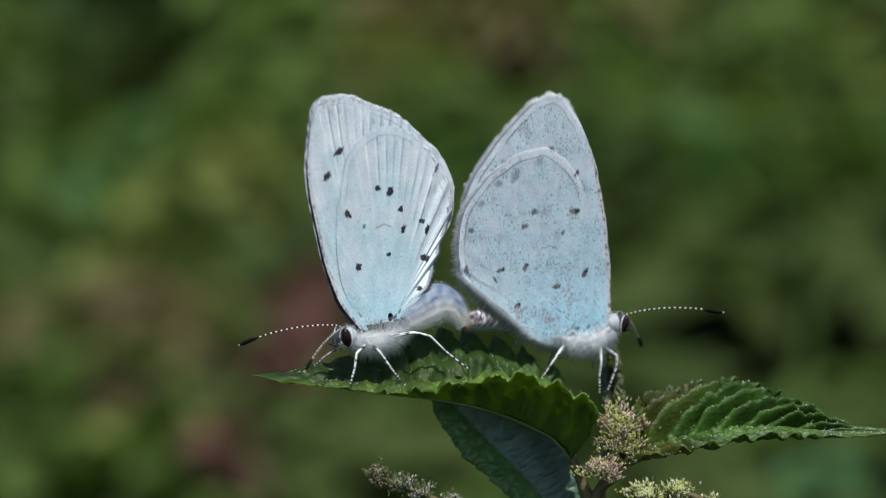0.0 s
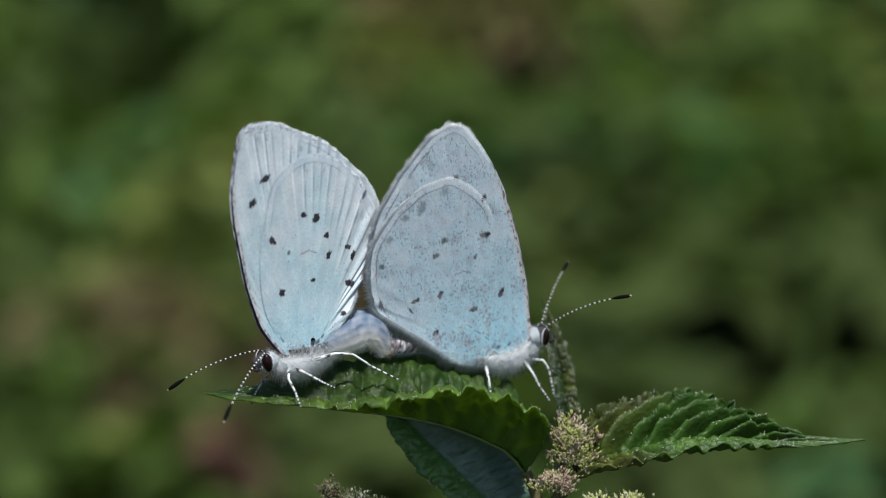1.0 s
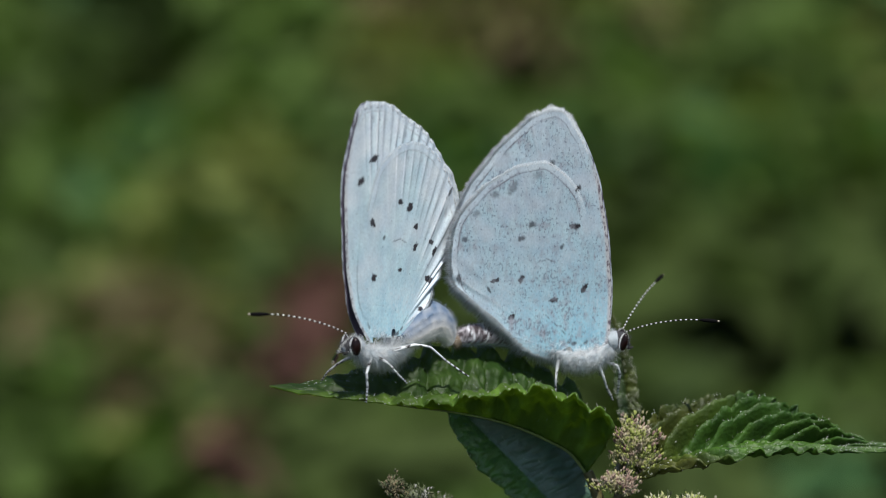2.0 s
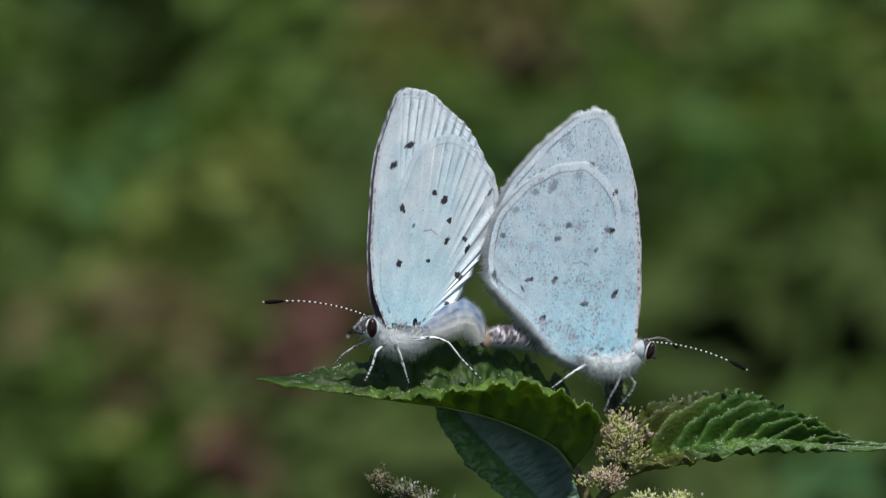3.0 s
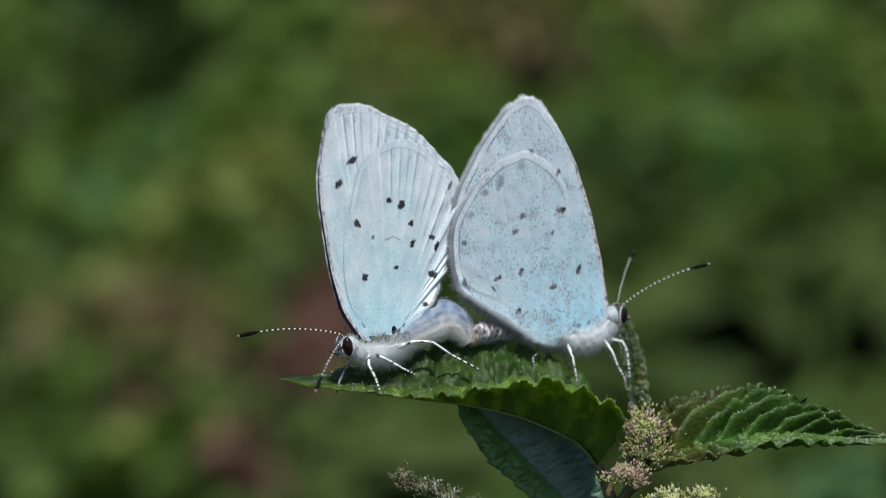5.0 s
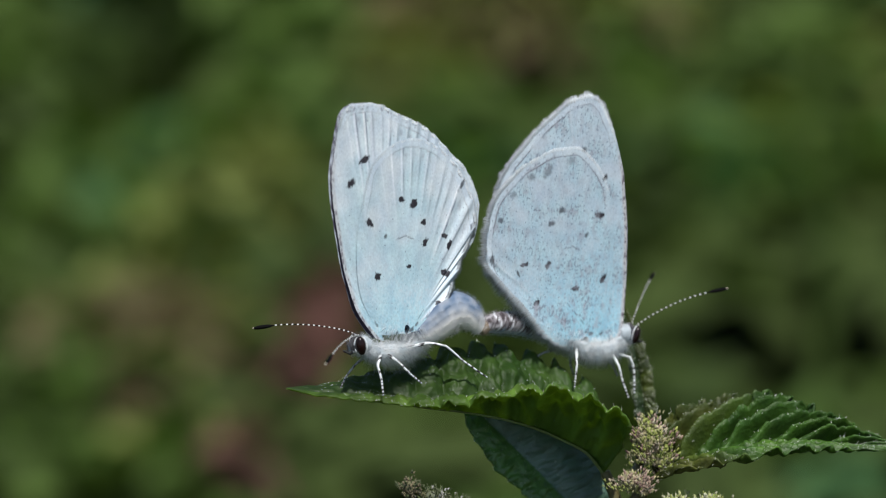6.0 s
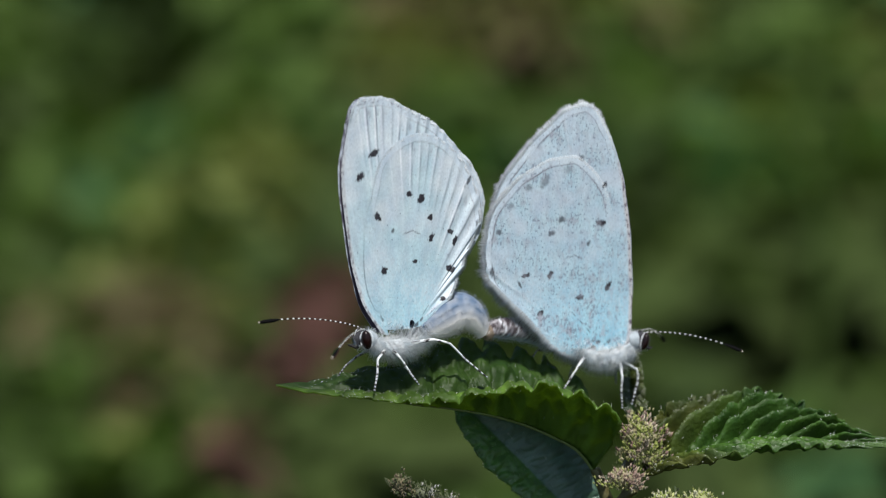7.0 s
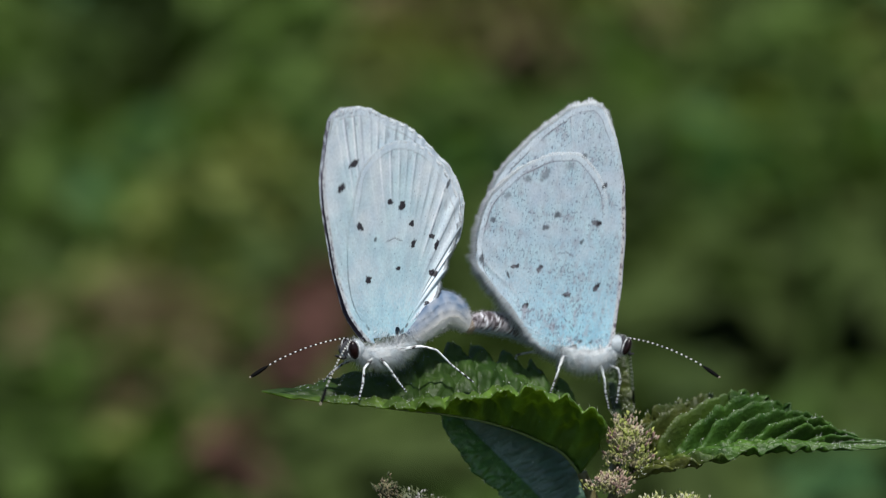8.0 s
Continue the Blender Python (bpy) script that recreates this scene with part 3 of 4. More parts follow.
ROSE = [(.24, .27, .07), (.36, .34, .17), (.42, .36, .26), (.34, .25, .19), (.25, .16, .13)]
LIME = [(.28, .32, .08), (.36, .38, .16), (.45, .45, .30), (.22, .27, .07)]
MOSS = [(.07, .09, .03), (.10, .11, .05), (.34, .34, .30), (.06, .08, .03), (.08, .10, .04)]
cluster((11.9, .2, 587.5), (1.45, 1.3, 1.5), 150, LIME[:1] + ROSE, .26, 1, "pinkish green cluster of nettle buds")
cluster((12.6, .3, 586.2), (1.0, 1.0, .8), 60, LIME[:2] + ROSE, .26, 2, "green cluster of nettle buds")
cluster((10.7, -1, 585.0), (1.35, 1.1, .8), 100, ROSE, .24, 3, "pinkish fuzzy cluster of nettle flowers")
cluster((13.6, -2, 583.6), (1.3, 1, .7), 80, LIME, .25, 4, "yellow-green cluster of nettle flowers")
cluster((15.8, -2, 583.8), (1.0, .9, .8), 60, LIME, .25, 5, "yellow-green cluster of nettle flowers")
cluster((18.1, -2, 583.0), (.7, .7, .5), 30, MOSS + LIME, .2, 6, "small whitish cluster of nettle flowers")
cluster((-4.4, -5, 585.7), (.7, .6, .8), 46, [(.10, .09, .045), (.17, .14, .08), (.07, .09, .035)], .2, 7, "brownish cluster of nettle flowers")
cluster((-2.8, -5, 585.1), (1.0, .7, .6), 50, MOSS, .2, 8, "dark green cluster with whitish flowers")
cluster((-1.4, -5, 584.5), (.9, .7, .5), 40, MOSS, .2, 9, "dark green cluster with whitish flowers")
cluster((0.6, -5, 584.0), (.9, .7, .4), 30, MOSS, .2, 10, "dark green cluster with whitish flowers")


# ---- the butterflies ----
def wing(name, outline, root, depth, spots, look_of, parent, label, under=True, shift=(0, 0), open_by=0.0):
    """One wing: a fan of rays from its root to its outline, pleated along its veins, with scale colours on it."""
    rays, rings = (440, 150) if under else (120, 60)
    fore = name == "forewing"
    o = spline(outline, rays)
    r0 = np.array(root, dtype=float)
    rho = np.linspace(0.02, 1, rings) ** 0.8
    P = (r0 + rho[:, None, None] * (o[None] - r0)).reshape(-1, 2)
    turn = np.unwrap(np.arctan2(o[:, 1] - r0[1], o[:, 0] - r0[0]))
    frac = (turn - turn[0]) / (turn[-1] - turn[0])
    way = np.gradient(o, axis=0)
    way /= np.linalg.norm(way, axis=1)[:, None] + 1e-12
    reach = np.abs((o - r0)[:, 0] * way[:, 1] - (o - r0)[:, 1] * way[:, 0])
    RHO, FR = np.repeat(rho, rays), np.tile(frac, rings)
    INN = (1 - RHO) * np.tile(reach, rings)
    seed = look_of["seed"]
    # veins run from the root through the given places
    ends = np.array(look_of["fore_veins" if fore else "hind_veins"]) - r0
    lines = np.sort((np.unwrap(np.concatenate([turn[:1], np.arctan2(ends[:, 1], ends[:, 0])]))[1:] - turn[0]) / (turn[-1] - turn[0]))
    lines = np.concatenate([[-.08], lines, [1.08]])
    phase = np.interp(FR, lines, np.arange(len(lines)))
    wide = np.hypot(*(P - r0).T) * abs(turn[-1] - turn[0])
    aside = FR[:, None] - lines[None, 1:-1]
    which = np.abs(aside).argmin(1)
    near_line = aside[np.arange(len(P)), which] * wide
    pick = random.Random(int(seed * 100) + len(name))
    bold = np.array([pick.choice((.12, .3, .55, 1.0)) for _ in lines[1:-1]])[which]
    near_line = near_line + .05 * wavy(np.c_[FR * 0, RHO * 7, which], 1.0, seed + 31)
    folds = np.clip((FR - look_of["folds_from"]) * 5, 0, 1) * np.clip((1.02 - FR) * 6, .15, 1) if not fore else np.clip((FR - .3) * 3, 0, .45)
    fan = np.clip((RHO - .56 + .3 * (folds if not fore else 0)) * 2.8, 0, 1)
    pleat = np.abs(2 * (phase - np.floor(phase)) - 1)
    AL = np.tile(np.linspace(0, 1, rays), rings)
    edge_on = np.clip((AL - (.385 if fore else .27)) * 14, 0, 1) * (1 if fore else np.clip((.80 - AL) * 12, 0, 1))
    n1 = wavy(np.c_[P, P[:, :1] * 0], .7, seed)
    streak = wavy(np.c_[FR * 62, RHO * 2.2, FR * 0], 1.0, seed + 11)
    silk = wavy(np.c_[FR * 21, RHO * 1.5, FR * 0], 1.0, seed + 17)
    n2 = wavy(np.c_[P * (6, 2.5), P[:, :1] * 0], 1.0, seed + 7)
    n3 = wavy(np.c_[P * (7, 6), P[:, :1] * 0], 1.0, seed + 3)
    y = depth - look_of["pleat"] * fan * RHO ** 2.5 * (.12 + folds) * (.5 * np.cos(math.pi * (1 - pleat)) * (.55 + .9 * np.clip(.5 + n1 * 1.5, 0, 1)))
    y += look_of["pleat"] * .28 * streak * RHO ** 2 * (.3 + folds)
    if fore and under:
        y += .09 * RHO ** 2 * np.clip((FR - .25) * 4, 0, 1)
    elif under:
        y += .072 * RHO * np.clip((.3 - FR) * 5, 0, 1)
    bow = look_of["bow"] * np.exp(-((P[:, 1] - look_of["hub"]) / 2.6) ** 2)
    y += -bow if under else bow * .8
    marks = None
    if under:
        def lay(colour, k):
            nonlocal c
            k = np.clip(k, 0, 1)[:, None]
            c = c * (1 - k) + np.array(colour) * k

        tone = np.clip(.5 + 1.1 * n1 + .35 * silk, 0, 1)[:, None]
        c = np.array(look_of["base"]) * (1 - tone) + np.array(look_of["cool"]) * tone
        # silky streaks, which also carry grey shading between the ribs
        c *= (1 + .04 * n2 + look_of["silk"] * (.6 * streak * (.3 + RHO) + .5 * silk))[:, None]
        d = np.hypot(P[:, 0] - r0[0], P[:, 1] - r0[1])
        lay(look_of["blue"], np.exp(-(d / look_of["blue_reach"]) ** 1.7) * (.9 + .5 * n3 + .3 * n2) * look_of["blue_share"])
        # the folds' own whiter zone, with sunlit brightness painted in
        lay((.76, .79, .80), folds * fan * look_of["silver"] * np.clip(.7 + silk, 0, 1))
        # each vein: a fine pale ridge, and furrow shade painted grey along one side
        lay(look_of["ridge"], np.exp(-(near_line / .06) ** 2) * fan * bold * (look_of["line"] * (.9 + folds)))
        lay(look_of["furrow_shade"], np.exp(-((near_line - .14) / .065) ** 2) * np.clip((fan - .25) * 1.6, 0, 1) * np.clip(wide * .16 - .6, 0, 1) * np.clip((INN - .5) * 5, 0, 1) * look_of["groove_shade"] * (.25 + .75 * bold) * np.clip(.6 + 1.6 * n1 + .6 * silk + folds * .4, 0, 1))
        # grey shade between the folds, painted into the tint
        lay((.33, .34, .38), np.clip(streak * 1.6 - .25, 0, 1) * folds * fan * np.clip(wide * .16 - .6, 0, 1) * look_of["groove_shade"] * np.clip((INN - .5) * 5, 0, 1))
        lay((.36, .35, .37), np.clip(n1 + .5 * n2 + .3 * n3, 0, 1) * look_of["smudge"])
        # the pale fringe zone, the thin dark line that bounds it, and grey dashes before it
        lay((.56, .63, .67), np.clip((.56 - INN) * 12, 0, 1) * edge_on * look_of["rim"])
        lay((.15, .13, .15), np.exp(-((INN - .57 - .05 * n2) / .05) ** 2) * edge_on * look_of["edge"] * np.clip(.75 + 1.4 * n1 + .5 * n2, 0, 1))
        gap = 1 - pleat
        lay((.22, .20, .23), np.exp(-((INN - 1.05) / .22) ** 2) * np.clip((gap - .55) * 4, 0, 1) * edge_on * look_of["dash"] * np.clip(.5 + 1.5 * n1 + .6 * n3, 0, 1))
        lay((.16, .15, .17), np.exp(-((INN - .26) / .16) ** 2) * np.exp(-(near_line / .28) ** 2) * edge_on * (look_of["tips"] if fore else 0) * np.clip((.62 - AL) * 8, 0, 1) * np.clip(.3 + 1.6 * n3 + .8 * n1, 0, 1))
        costa = np.clip((.40 - AL) * 12, 0, 1) if fore else FR * 0
        lay((.50, .49, .48), costa * np.clip((.34 - INN) * 6, 0, 1) * look_of["costa"])
        lay((.14, .11, .13), costa * np.clip((.24 - INN) * 16, 0, 1) * np.clip((n3 + n2 - .05) * 5, 0, 1) * look_of["costa"])
        for sx, sz, a, b, g, dark in spots:
            u, w = P[:, 0] - sx, P[:, 1] - sz
            g = radians(g)
            e = np.hypot((u * math.cos(g) + w * math.sin(g)) / a, (-u * math.sin(g) + w * math.cos(g)) / b) + 0.5 * n3 + .2 * n2
            lay((.018, .015, .02), (1.05 - e) * 4 * (1 if dark > .85 else .5) if dark > .85 else np.clip((1.15 - e) * 1.6, 0, 1) * dark)
        # the short bent bar at the end of the cell
        bx, bz = look_of["bar"]
        u, w = P[:, 0] - bx, P[:, 1] - bz
        lay((.14, .15, .16), np.exp(-((w + .38 * np.abs(u) - .22 + .05 * n3) / .045) ** 2) * np.clip((.72 - np.abs(u)) * 5, 0, 1) * .8)
        marks = np.clip(look_of["fleck"] * (.95 + 1.2 * n1 + .5 * np.exp(-(d / 4.5) ** 2)) * np.clip(INN * 2, .15, 1), 0, 1)
    else:
        c = np.tile(np.array((.07, .055, .085)), (len(P), 1)) * (1 + .3 * n2)[:, None]
        k = (RHO > .965)[:, None] * np.clip((n2 + .25) * 4, 0, 1)[:, None]
        c = c * (1 - k) + np.array((.55, .6, .65)) * k
        marks = np.zeros(len(P))
    co, so = math.cos(open_by), math.sin(open_by)
    X, Z = P[:, 0] + shift[0], P[:, 1] + shift[1]
    V = np.c_[X, y + so * (Z - r0[1]), r0[1] + co * (Z - r0[1])] * MM
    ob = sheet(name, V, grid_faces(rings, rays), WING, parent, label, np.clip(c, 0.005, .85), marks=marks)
    mod = ob.modifiers.new("thickness", "SOLIDIFY")
    mod.thickness, mod.offset, mod.use_rim = 0.01 * MM, 0, False
    # hairy fringe along the outer margin, longest towards the body
    rng = random.Random(int(seed * 10) + len(name))
    rim = V.reshape(rings, rays, 3)[-1]
    roots, ways, sizes, tips = [], [], [], []
    lo = int(rays * (.385 if fore else .27))
    for _ in range(5200 if under else 1500):
        q = rng.uniform(lo, rays - 2)
        j = int(q)
        p = rim[j] + (rim[j + 1] - rim[j]) * (q - j)
        out = np.cross(rim[j + 1] - rim[j], (0, 1, 0))
        out /= np.linalg.norm(out) + 1e-12
        if out @ (p - np.array((r0[0], 0, r0[1])) * MM) < 0:
            out = -out
        long = 1 if fore else .35 + 2.1 * min(1, max(0, (q / rays - .5) * 3))
        tuft = .75 + .5 * noise.noise(Vector((q * .16, seed, 0)))
        roots.append(p - out * rng.uniform(.03, .2) * MM)
        ways.append(out + np.array((rng.uniform(-.3, .3), rng.uniform(-.05, .05), rng.uniform(-.3, .3))))
        sizes.append(rng.uniform(.2, .42) * MM * long * tuft * (look_of["fringe"] if under else .5) * min(1, .2 + (q - lo) / (.12 * rays)))
        tips.append(np.array((.58, .63, .66)) * rng.uniform(.8, 1.1) if rng.random() > look_of["fringe_dark"] else np.array((.3, .28, .29)))
    hv, hf, ht = bristles(roots, ways, sizes, 0.017 * MM, tips)
    sheet("fringe", hv, hf, FUR, ob, "whitish hairy wing fringe", ht)
    if under and not fore:
        # soft hair that spreads from the body over the root of the wing
        roots, ways, sizes, tips = [], [], [], []
        for _ in range(420):
            k = rng.gauss(0, .9)
            roots.append(np.array((r0[0] + k, depth - look_of["bow"] - .06, r0[1] + rng.uniform(-.55, .1) + .25 * abs(k))) * MM)
            ways.append(np.array((.4 * k + rng.uniform(-.5, .5), -.4 + rng.uniform(-.3, .2), -.9 + rng.uniform(-.4, .4))))
            sizes.append(rng.uniform(.25, .8) * MM)
            tips.append(np.array((.70, .75, .78)) * rng.uniform(.7, 1.15) if rng.random() > .12 else np.array((.10, .10, .12)))
        hv, hf, ht = bristles(roots, ways, sizes, 0.010 * MM, tips)
        sheet("root_hair", hv, hf, FUR, ob, "soft white hair over the wing root", ht)
    return ob


def furry(name, points, radii, colour_of, parent, label, hairs, hair_len, seed, sides=18, flat=1.0, back=(0, 0, 0)):
    """A soft body part under a coat of fine hair."""
    rng = random.Random(seed)
    v, f, al, ar = tube(np.array(points) * MM, [r * MM for r in radii], sides, 64)
    v[:, 1] *= flat
    c = np.array([colour_of(a, b) for a, b in zip(al, ar)])
    ob = sheet(name, v, f, FUR, parent, label, c)
    spine = spline(np.array(points) * MM, 64)
    roots, ways, sizes, tips = [], [], [], []
    for _ in range(hairs):
        k = rng.randrange(len(v))
        i = k // sides
        out = v[k] - spine[i]
        out /= np.linalg.norm(out) + 1e-12
        roots.append(v[k] + np.array((rng.uniform(-.1, .1), rng.uniform(-.1, .1), rng.uniform(-.1, .1))) * MM)
        ways.append(out * .8 + np.array(back) + np.array((rng.uniform(-.7, .7), rng.uniform(-.7, .7), rng.uniform(-.7, .7))))
        sizes.append(rng.uniform(.4, 1.1) * hair_len * MM)
        tips.append(np.clip(c[k] * rng.uniform(.7, 1.3), 0, .88) if rng.random() > .03 else np.array((.12, .12, .13)))
    hv, hf, ht = bristles(roots, ways, sizes, 0.010 * MM, tips)
    sheet("fur", hv, hf, FUR, ob, "", ht)
    return ob


def antenna(parent):
    """Thin banded feeler with a dark club, lying along x from its socket."""
    L = 6.9
    v, f, al, ar = tube([(0, 0, 0), (L * .2, 0, .28), (L * .45, 0, .42), (L * .72, 0, .34), (L, 0, 0)], [.04] * 2, 8, 460)
    spine = spline(np.array([(0, 0, 0), (L * .2, 0, .28), (L * .45, 0, .42), (L * .72, 0, .34), (L, 0, 0)]), 460)
    c = np.zeros((len(v), 3))
    for i, a in enumerate(al):
        ring = (a ** .9 * 20) % 1.0
        white = a < .79 and ring > .66
        r = .044 if white else .027
        if a > .80:
            r = np.interp(a, [.80, .83, .88, .95, 1], [.05, .10, .14, .13, .05])
        c[i] = (.70, .71, .66) if white else (.006, .006, .006)
        if a > .985:
            c[i] = (.45, .40, .32)
        q = spine[i // 8]
        v[i] = q + (v[i] - q) * (r / .04)
    return sheet("antenna", v * MM, f, CHITIN, parent, "thin black and white banded antenna with dark club", c)


def leg(parent, points, pale):
    """Thigh, shin and foot in one jointed piece, its origin at the hip."""
    p = np.array(points, dtype=float)
    q = [p[0] - p[0]]
    for a, b, c in zip(p[:-2], p[1:-1], p[2:]):
        q += [b + .12 * (a - b) - p[0], b + .12 * (c - b) - p[0]]
    q = np.array(q + [p[-1] - p[0]])
    v, f, al, ar = tube(q, [.11, .125, .095, .08, .075, .07, .06, .045], 8, 70)
    c = np.zeros((len(v), 3))
    for i, a in enumerate(al):
        spot = a < .7 and noise.noise(Vector((a * 13 + p[0, 0] * 3, ar[i] * .7, p[0, 1]))) > .22
        banded = spot or a > .66 and (a * 15 + .3 * noise.noise(Vector((a * 9, p[0, 0], 1)))) % 1.0 < (.3 if a < .8 else .5)
        c[i] = (.05, .045, .045) if banded else (np.array((.66, .68, .68)) * pale)
    ob = sheet("leg", v * MM, f, CHITIN, parent, "slender white leg with dark bands", c)
    rng = random.Random(int(abs(p[0, 0]) * 100))
    k = [rng.randrange(len(v)) for _ in range(70)]
    hv, hf, ht = bristles([v[i] * MM for i in k], [(rng.uniform(-1, 1), rng.uniform(-1, 1), rng.uniform(-.6, .6)) for _ in k], [rng.uniform(.08, .22) * MM for _ in k], .012 * MM, [c[i] for i in k])
    sheet("bristle", hv, hf, CHITIN, ob, "", ht)
    ob.matrix_basis = Matrix.Translation(p[0] * MM)
    return ob, Vector(p[0] * MM), Vector((p[-1] - p[0]) * MM)


def head(parent, centre, way):
    """Furry head with two eyes, white eye rims and a pair of feelers' palps. way: -1 or 1, where it faces along x."""
    cx, cz = centre
    h = furry("head", [(cx - way * .7, 0, cz - .05), (cx - way * .2, 0, cz), (cx + way * .35, 0, cz - .05), (cx + way * .75, 0, cz - .15)], [.5, .68, .62, .3],
              lambda a, b: (.44, .49, .52) if a < .38 else ((.66, .68, .70) if -way * math.cos(b) > .45 else (.05, .05, .055)), parent, "small furry white and grey head", 800, .36, 11, 16)
    for side in (-1, 1):
        v, f = ball((0, 0, 0), ((.33 if way < 0 else .25) * MM, .28 * MM, .62 * MM), 13, 20)
        e = sheet("eye", v, f, EYE_SKIN, h, "dark reddish brown compound eye")
        e.matrix_basis = pose((cx + way * (.15 if way < 0 else .32)) * MM, side * .55 * MM, (cz + .05) * MM, 0, way * 12, -side * way * 18)
        rv, rf = [], []
        for i in range(28):
            g = 2 * math.pi * i / 28
            for j in range(6):
                w = 2 * math.pi * j / 6
                rr = 1 + (.008 + ((.24 if way > 0 else .2) if math.cos(g) * way < 0 else (.2 if way < 0 else .05)) * max(0, abs(math.cos(g)) - .3)) * math.cos(w)
                rv.append(((.40 if way < 0 else .32) * rr * math.cos(g) * MM, (.045 * math.sin(w) * abs(math.cos(g))) * MM, .665 * rr * math.sin(g) * MM))
        rf = [(i * 6 + j, i * 6 + (j + 1) % 6, ((i + 1) % 28) * 6 + (j + 1) % 6, ((i + 1) % 28) * 6 + j) for i in range(28) for j in range(6)]
        r = sheet("eye_rim", rv, rf, FUR, h, "white scaly eye rim", [(.75, .77, .78)] * len(rv))
        r.matrix_basis = pose((cx + way * (.15 if way < 0 else .30)) * MM, side * .52 * MM, (cz + .05) * MM, 0, way * 12, -side * way * 18)
        v, f, al, ar = tube([(cx + way * .5, side * .25, cz - .35), (cx + way * .8, side * .3, cz - .45), (cx + way * 1.05, side * .3, cz - .38)], [.12, .12, .05], 8, 16)
        sheet("palp", v * MM, f, FUR, h, "", [((.3, .32, .33) if a < .25 else (.025, .025, .025)) for a in al])
    return h


SPOTS_A = [(-9.16, 12.24, .40, .21, 40, 1), (-10.08, 10.69, .36, .24, 35, 1), (-8.67, 8.09, .34, .22, -55, 1), (-6.4, 9.64, .24, .20, 20, .95),
           (-5.49, 9.35, .36, .24, 60, 1), (-4.7, 8.1, .25, .18, 70, .95), (-4.52, 6.76, .32, .18, 65, 1), (-3.1, 7.2, .30, .16, -10, 1),
           (-2.7, 6.6, .36, .15, 75, 1), (-2.89, 4.67, .38, .24, -30, 1), (-5.64, 5.16, .19, .17, 0, .95), (-7.94, 4.51, .30, .24, -80, 1),
           (-7.45, 7.2, .16, .12, 90, .8), (-3.4, 2.7, .22, .17, 30, .9), (-2.0, 10.6, .42, .13, 60, .8), (-1.1, 7.8, .30, .10, 80, .7),
           (-5.35, .95, .26, .15, 45, .8), (-5.0, 1.3, .2, .1, 60, .7), (-6.4, .75, .2, .1, 10, .6), (-7.9, 1.35, .26, .1, -60, .6), (-4.7, 1.9, .5, .05, 55, .4)]
SPOTS_B = [(6.19, 12.2, .27, .20, 10, .85), (8.06, 10.4, .25, .20, 40, .9), (8.0, 7.8, .36, .24, 5, 1), (5.03, 7.91, .30, .22, 20, .8),
           (4.36, 6.96, .32, .18, 20, .8), (7.2, 6.38, .22, .14, 60, .8), (4.52, 4.14, .32, .19, 70, 1), (8.9, 3.43, .38, .19, 65, 1),
           (6.82, 2.63, .32, .18, 10, 1), (2.7, 4.01, .36, .15, 15, .95), (2.3, 3.4, .32, .10, -60, .8), (3.95, 1.47, .28, .18, 40, .95),
           (3.6, 10.5, .6, .3, 60, .55), (2.4, 10.0, .32, .26, 30, .55), (1.2, 8.7, .32, .26, 20, .5), (5.3, 11.4, .35, .3, 0, .4), (0.5, 6.9, .24, .2, 0, .75), (.2, 4.2, .30, .17, -75, .8),
           (8.35, -.4, .26, .14, 30, .85), (8.0, -.3, .16, .14, 0, .8), (9.2, -.35, .2, .13, 40, .7), (7.6, .4, .26, .07, -42, .6), (7.0, .95, .2, .06, -42, .55), (6.5, 1.4, .14, .06, -42, .5)]

LOOK_A = dict(silver=.75, base=(.555, .61, .63), cool=(.47, .60, .625), blue=(.34, .57, .64), blue_reach=4.6, blue_share=.8, fleck=.1, dash=.5, edge=.42, tips=1.3, line=.85, groove_shade=1.0, ridge=(.84, .87, .89), furrow_shade=(.17, .19, .23),
              fore_veins=[(-10.6, 14.9), (-10.1, 15.1), (-9.4, 15.2), (-8.87, 15.24), (-8.15, 15.1), (-7.54, 14.94), (-6.95, 14.8), (-6.16, 14.49), (-5.5, 14.2), (-4.7, 13.9), (-4.1, 13.4), (-3.4, 12.9), (-2.2, 11.8)],
              hind_veins=[(-7.72, 10.43), (-7.3, 12.4), (-6.6, 13.1), (-5.88, 13.28), (-5.3, 13.1), (-4.61, 12.83), (-4.0, 12.5), (-3.33, 11.99), (-2.8, 11.3), (-2.26, 10.4), (-1.31, 9.38), (-.89, 7.75), (-1.25, 6.5), (-1.7, 5.3), (-2.5, 3.4)],
              folds_from=.56, pleat=.21, bar=(-6.0, 7.0), seed=1.3, fringe=.5, fringe_dark=.06, bow=.3, hub=.0, silk=.14, costa=.7, smudge=.10, rim=.75)
LOOK_B = dict(silver=.25, base=(.475, .535, .58), cool=(.43, .58, .63), blue=(.29, .54, .63), blue_reach=6.3, blue_share=1.0, fleck=.55, dash=.12, edge=.95, tips=.15, line=.3, groove_shade=.3, ridge=(.66, .70, .73), furrow_shade=(.26, .28, .32),
              fore_veins=[(8.2, 13.0), (6.5, 15.0), (4.8, 14.5), (3.2, 13.0), (1.6, 11.3)],
              hind_veins=[(7.4, 11.0), (5.8, 12.0), (4.0, 11.8), (2.3, 10.8), (.9, 9.3), (.0, 7.7), (-.3, 6.0), (-.3, 4.6), (.3, 3.3)],
              folds_from=.62, pleat=.075, bar=(6.2, 5.3), seed=4.1, fringe=1.35, fringe_dark=.1, bow=.3, hub=-.9, silk=.10, costa=1.0, smudge=.42, rim=.8)

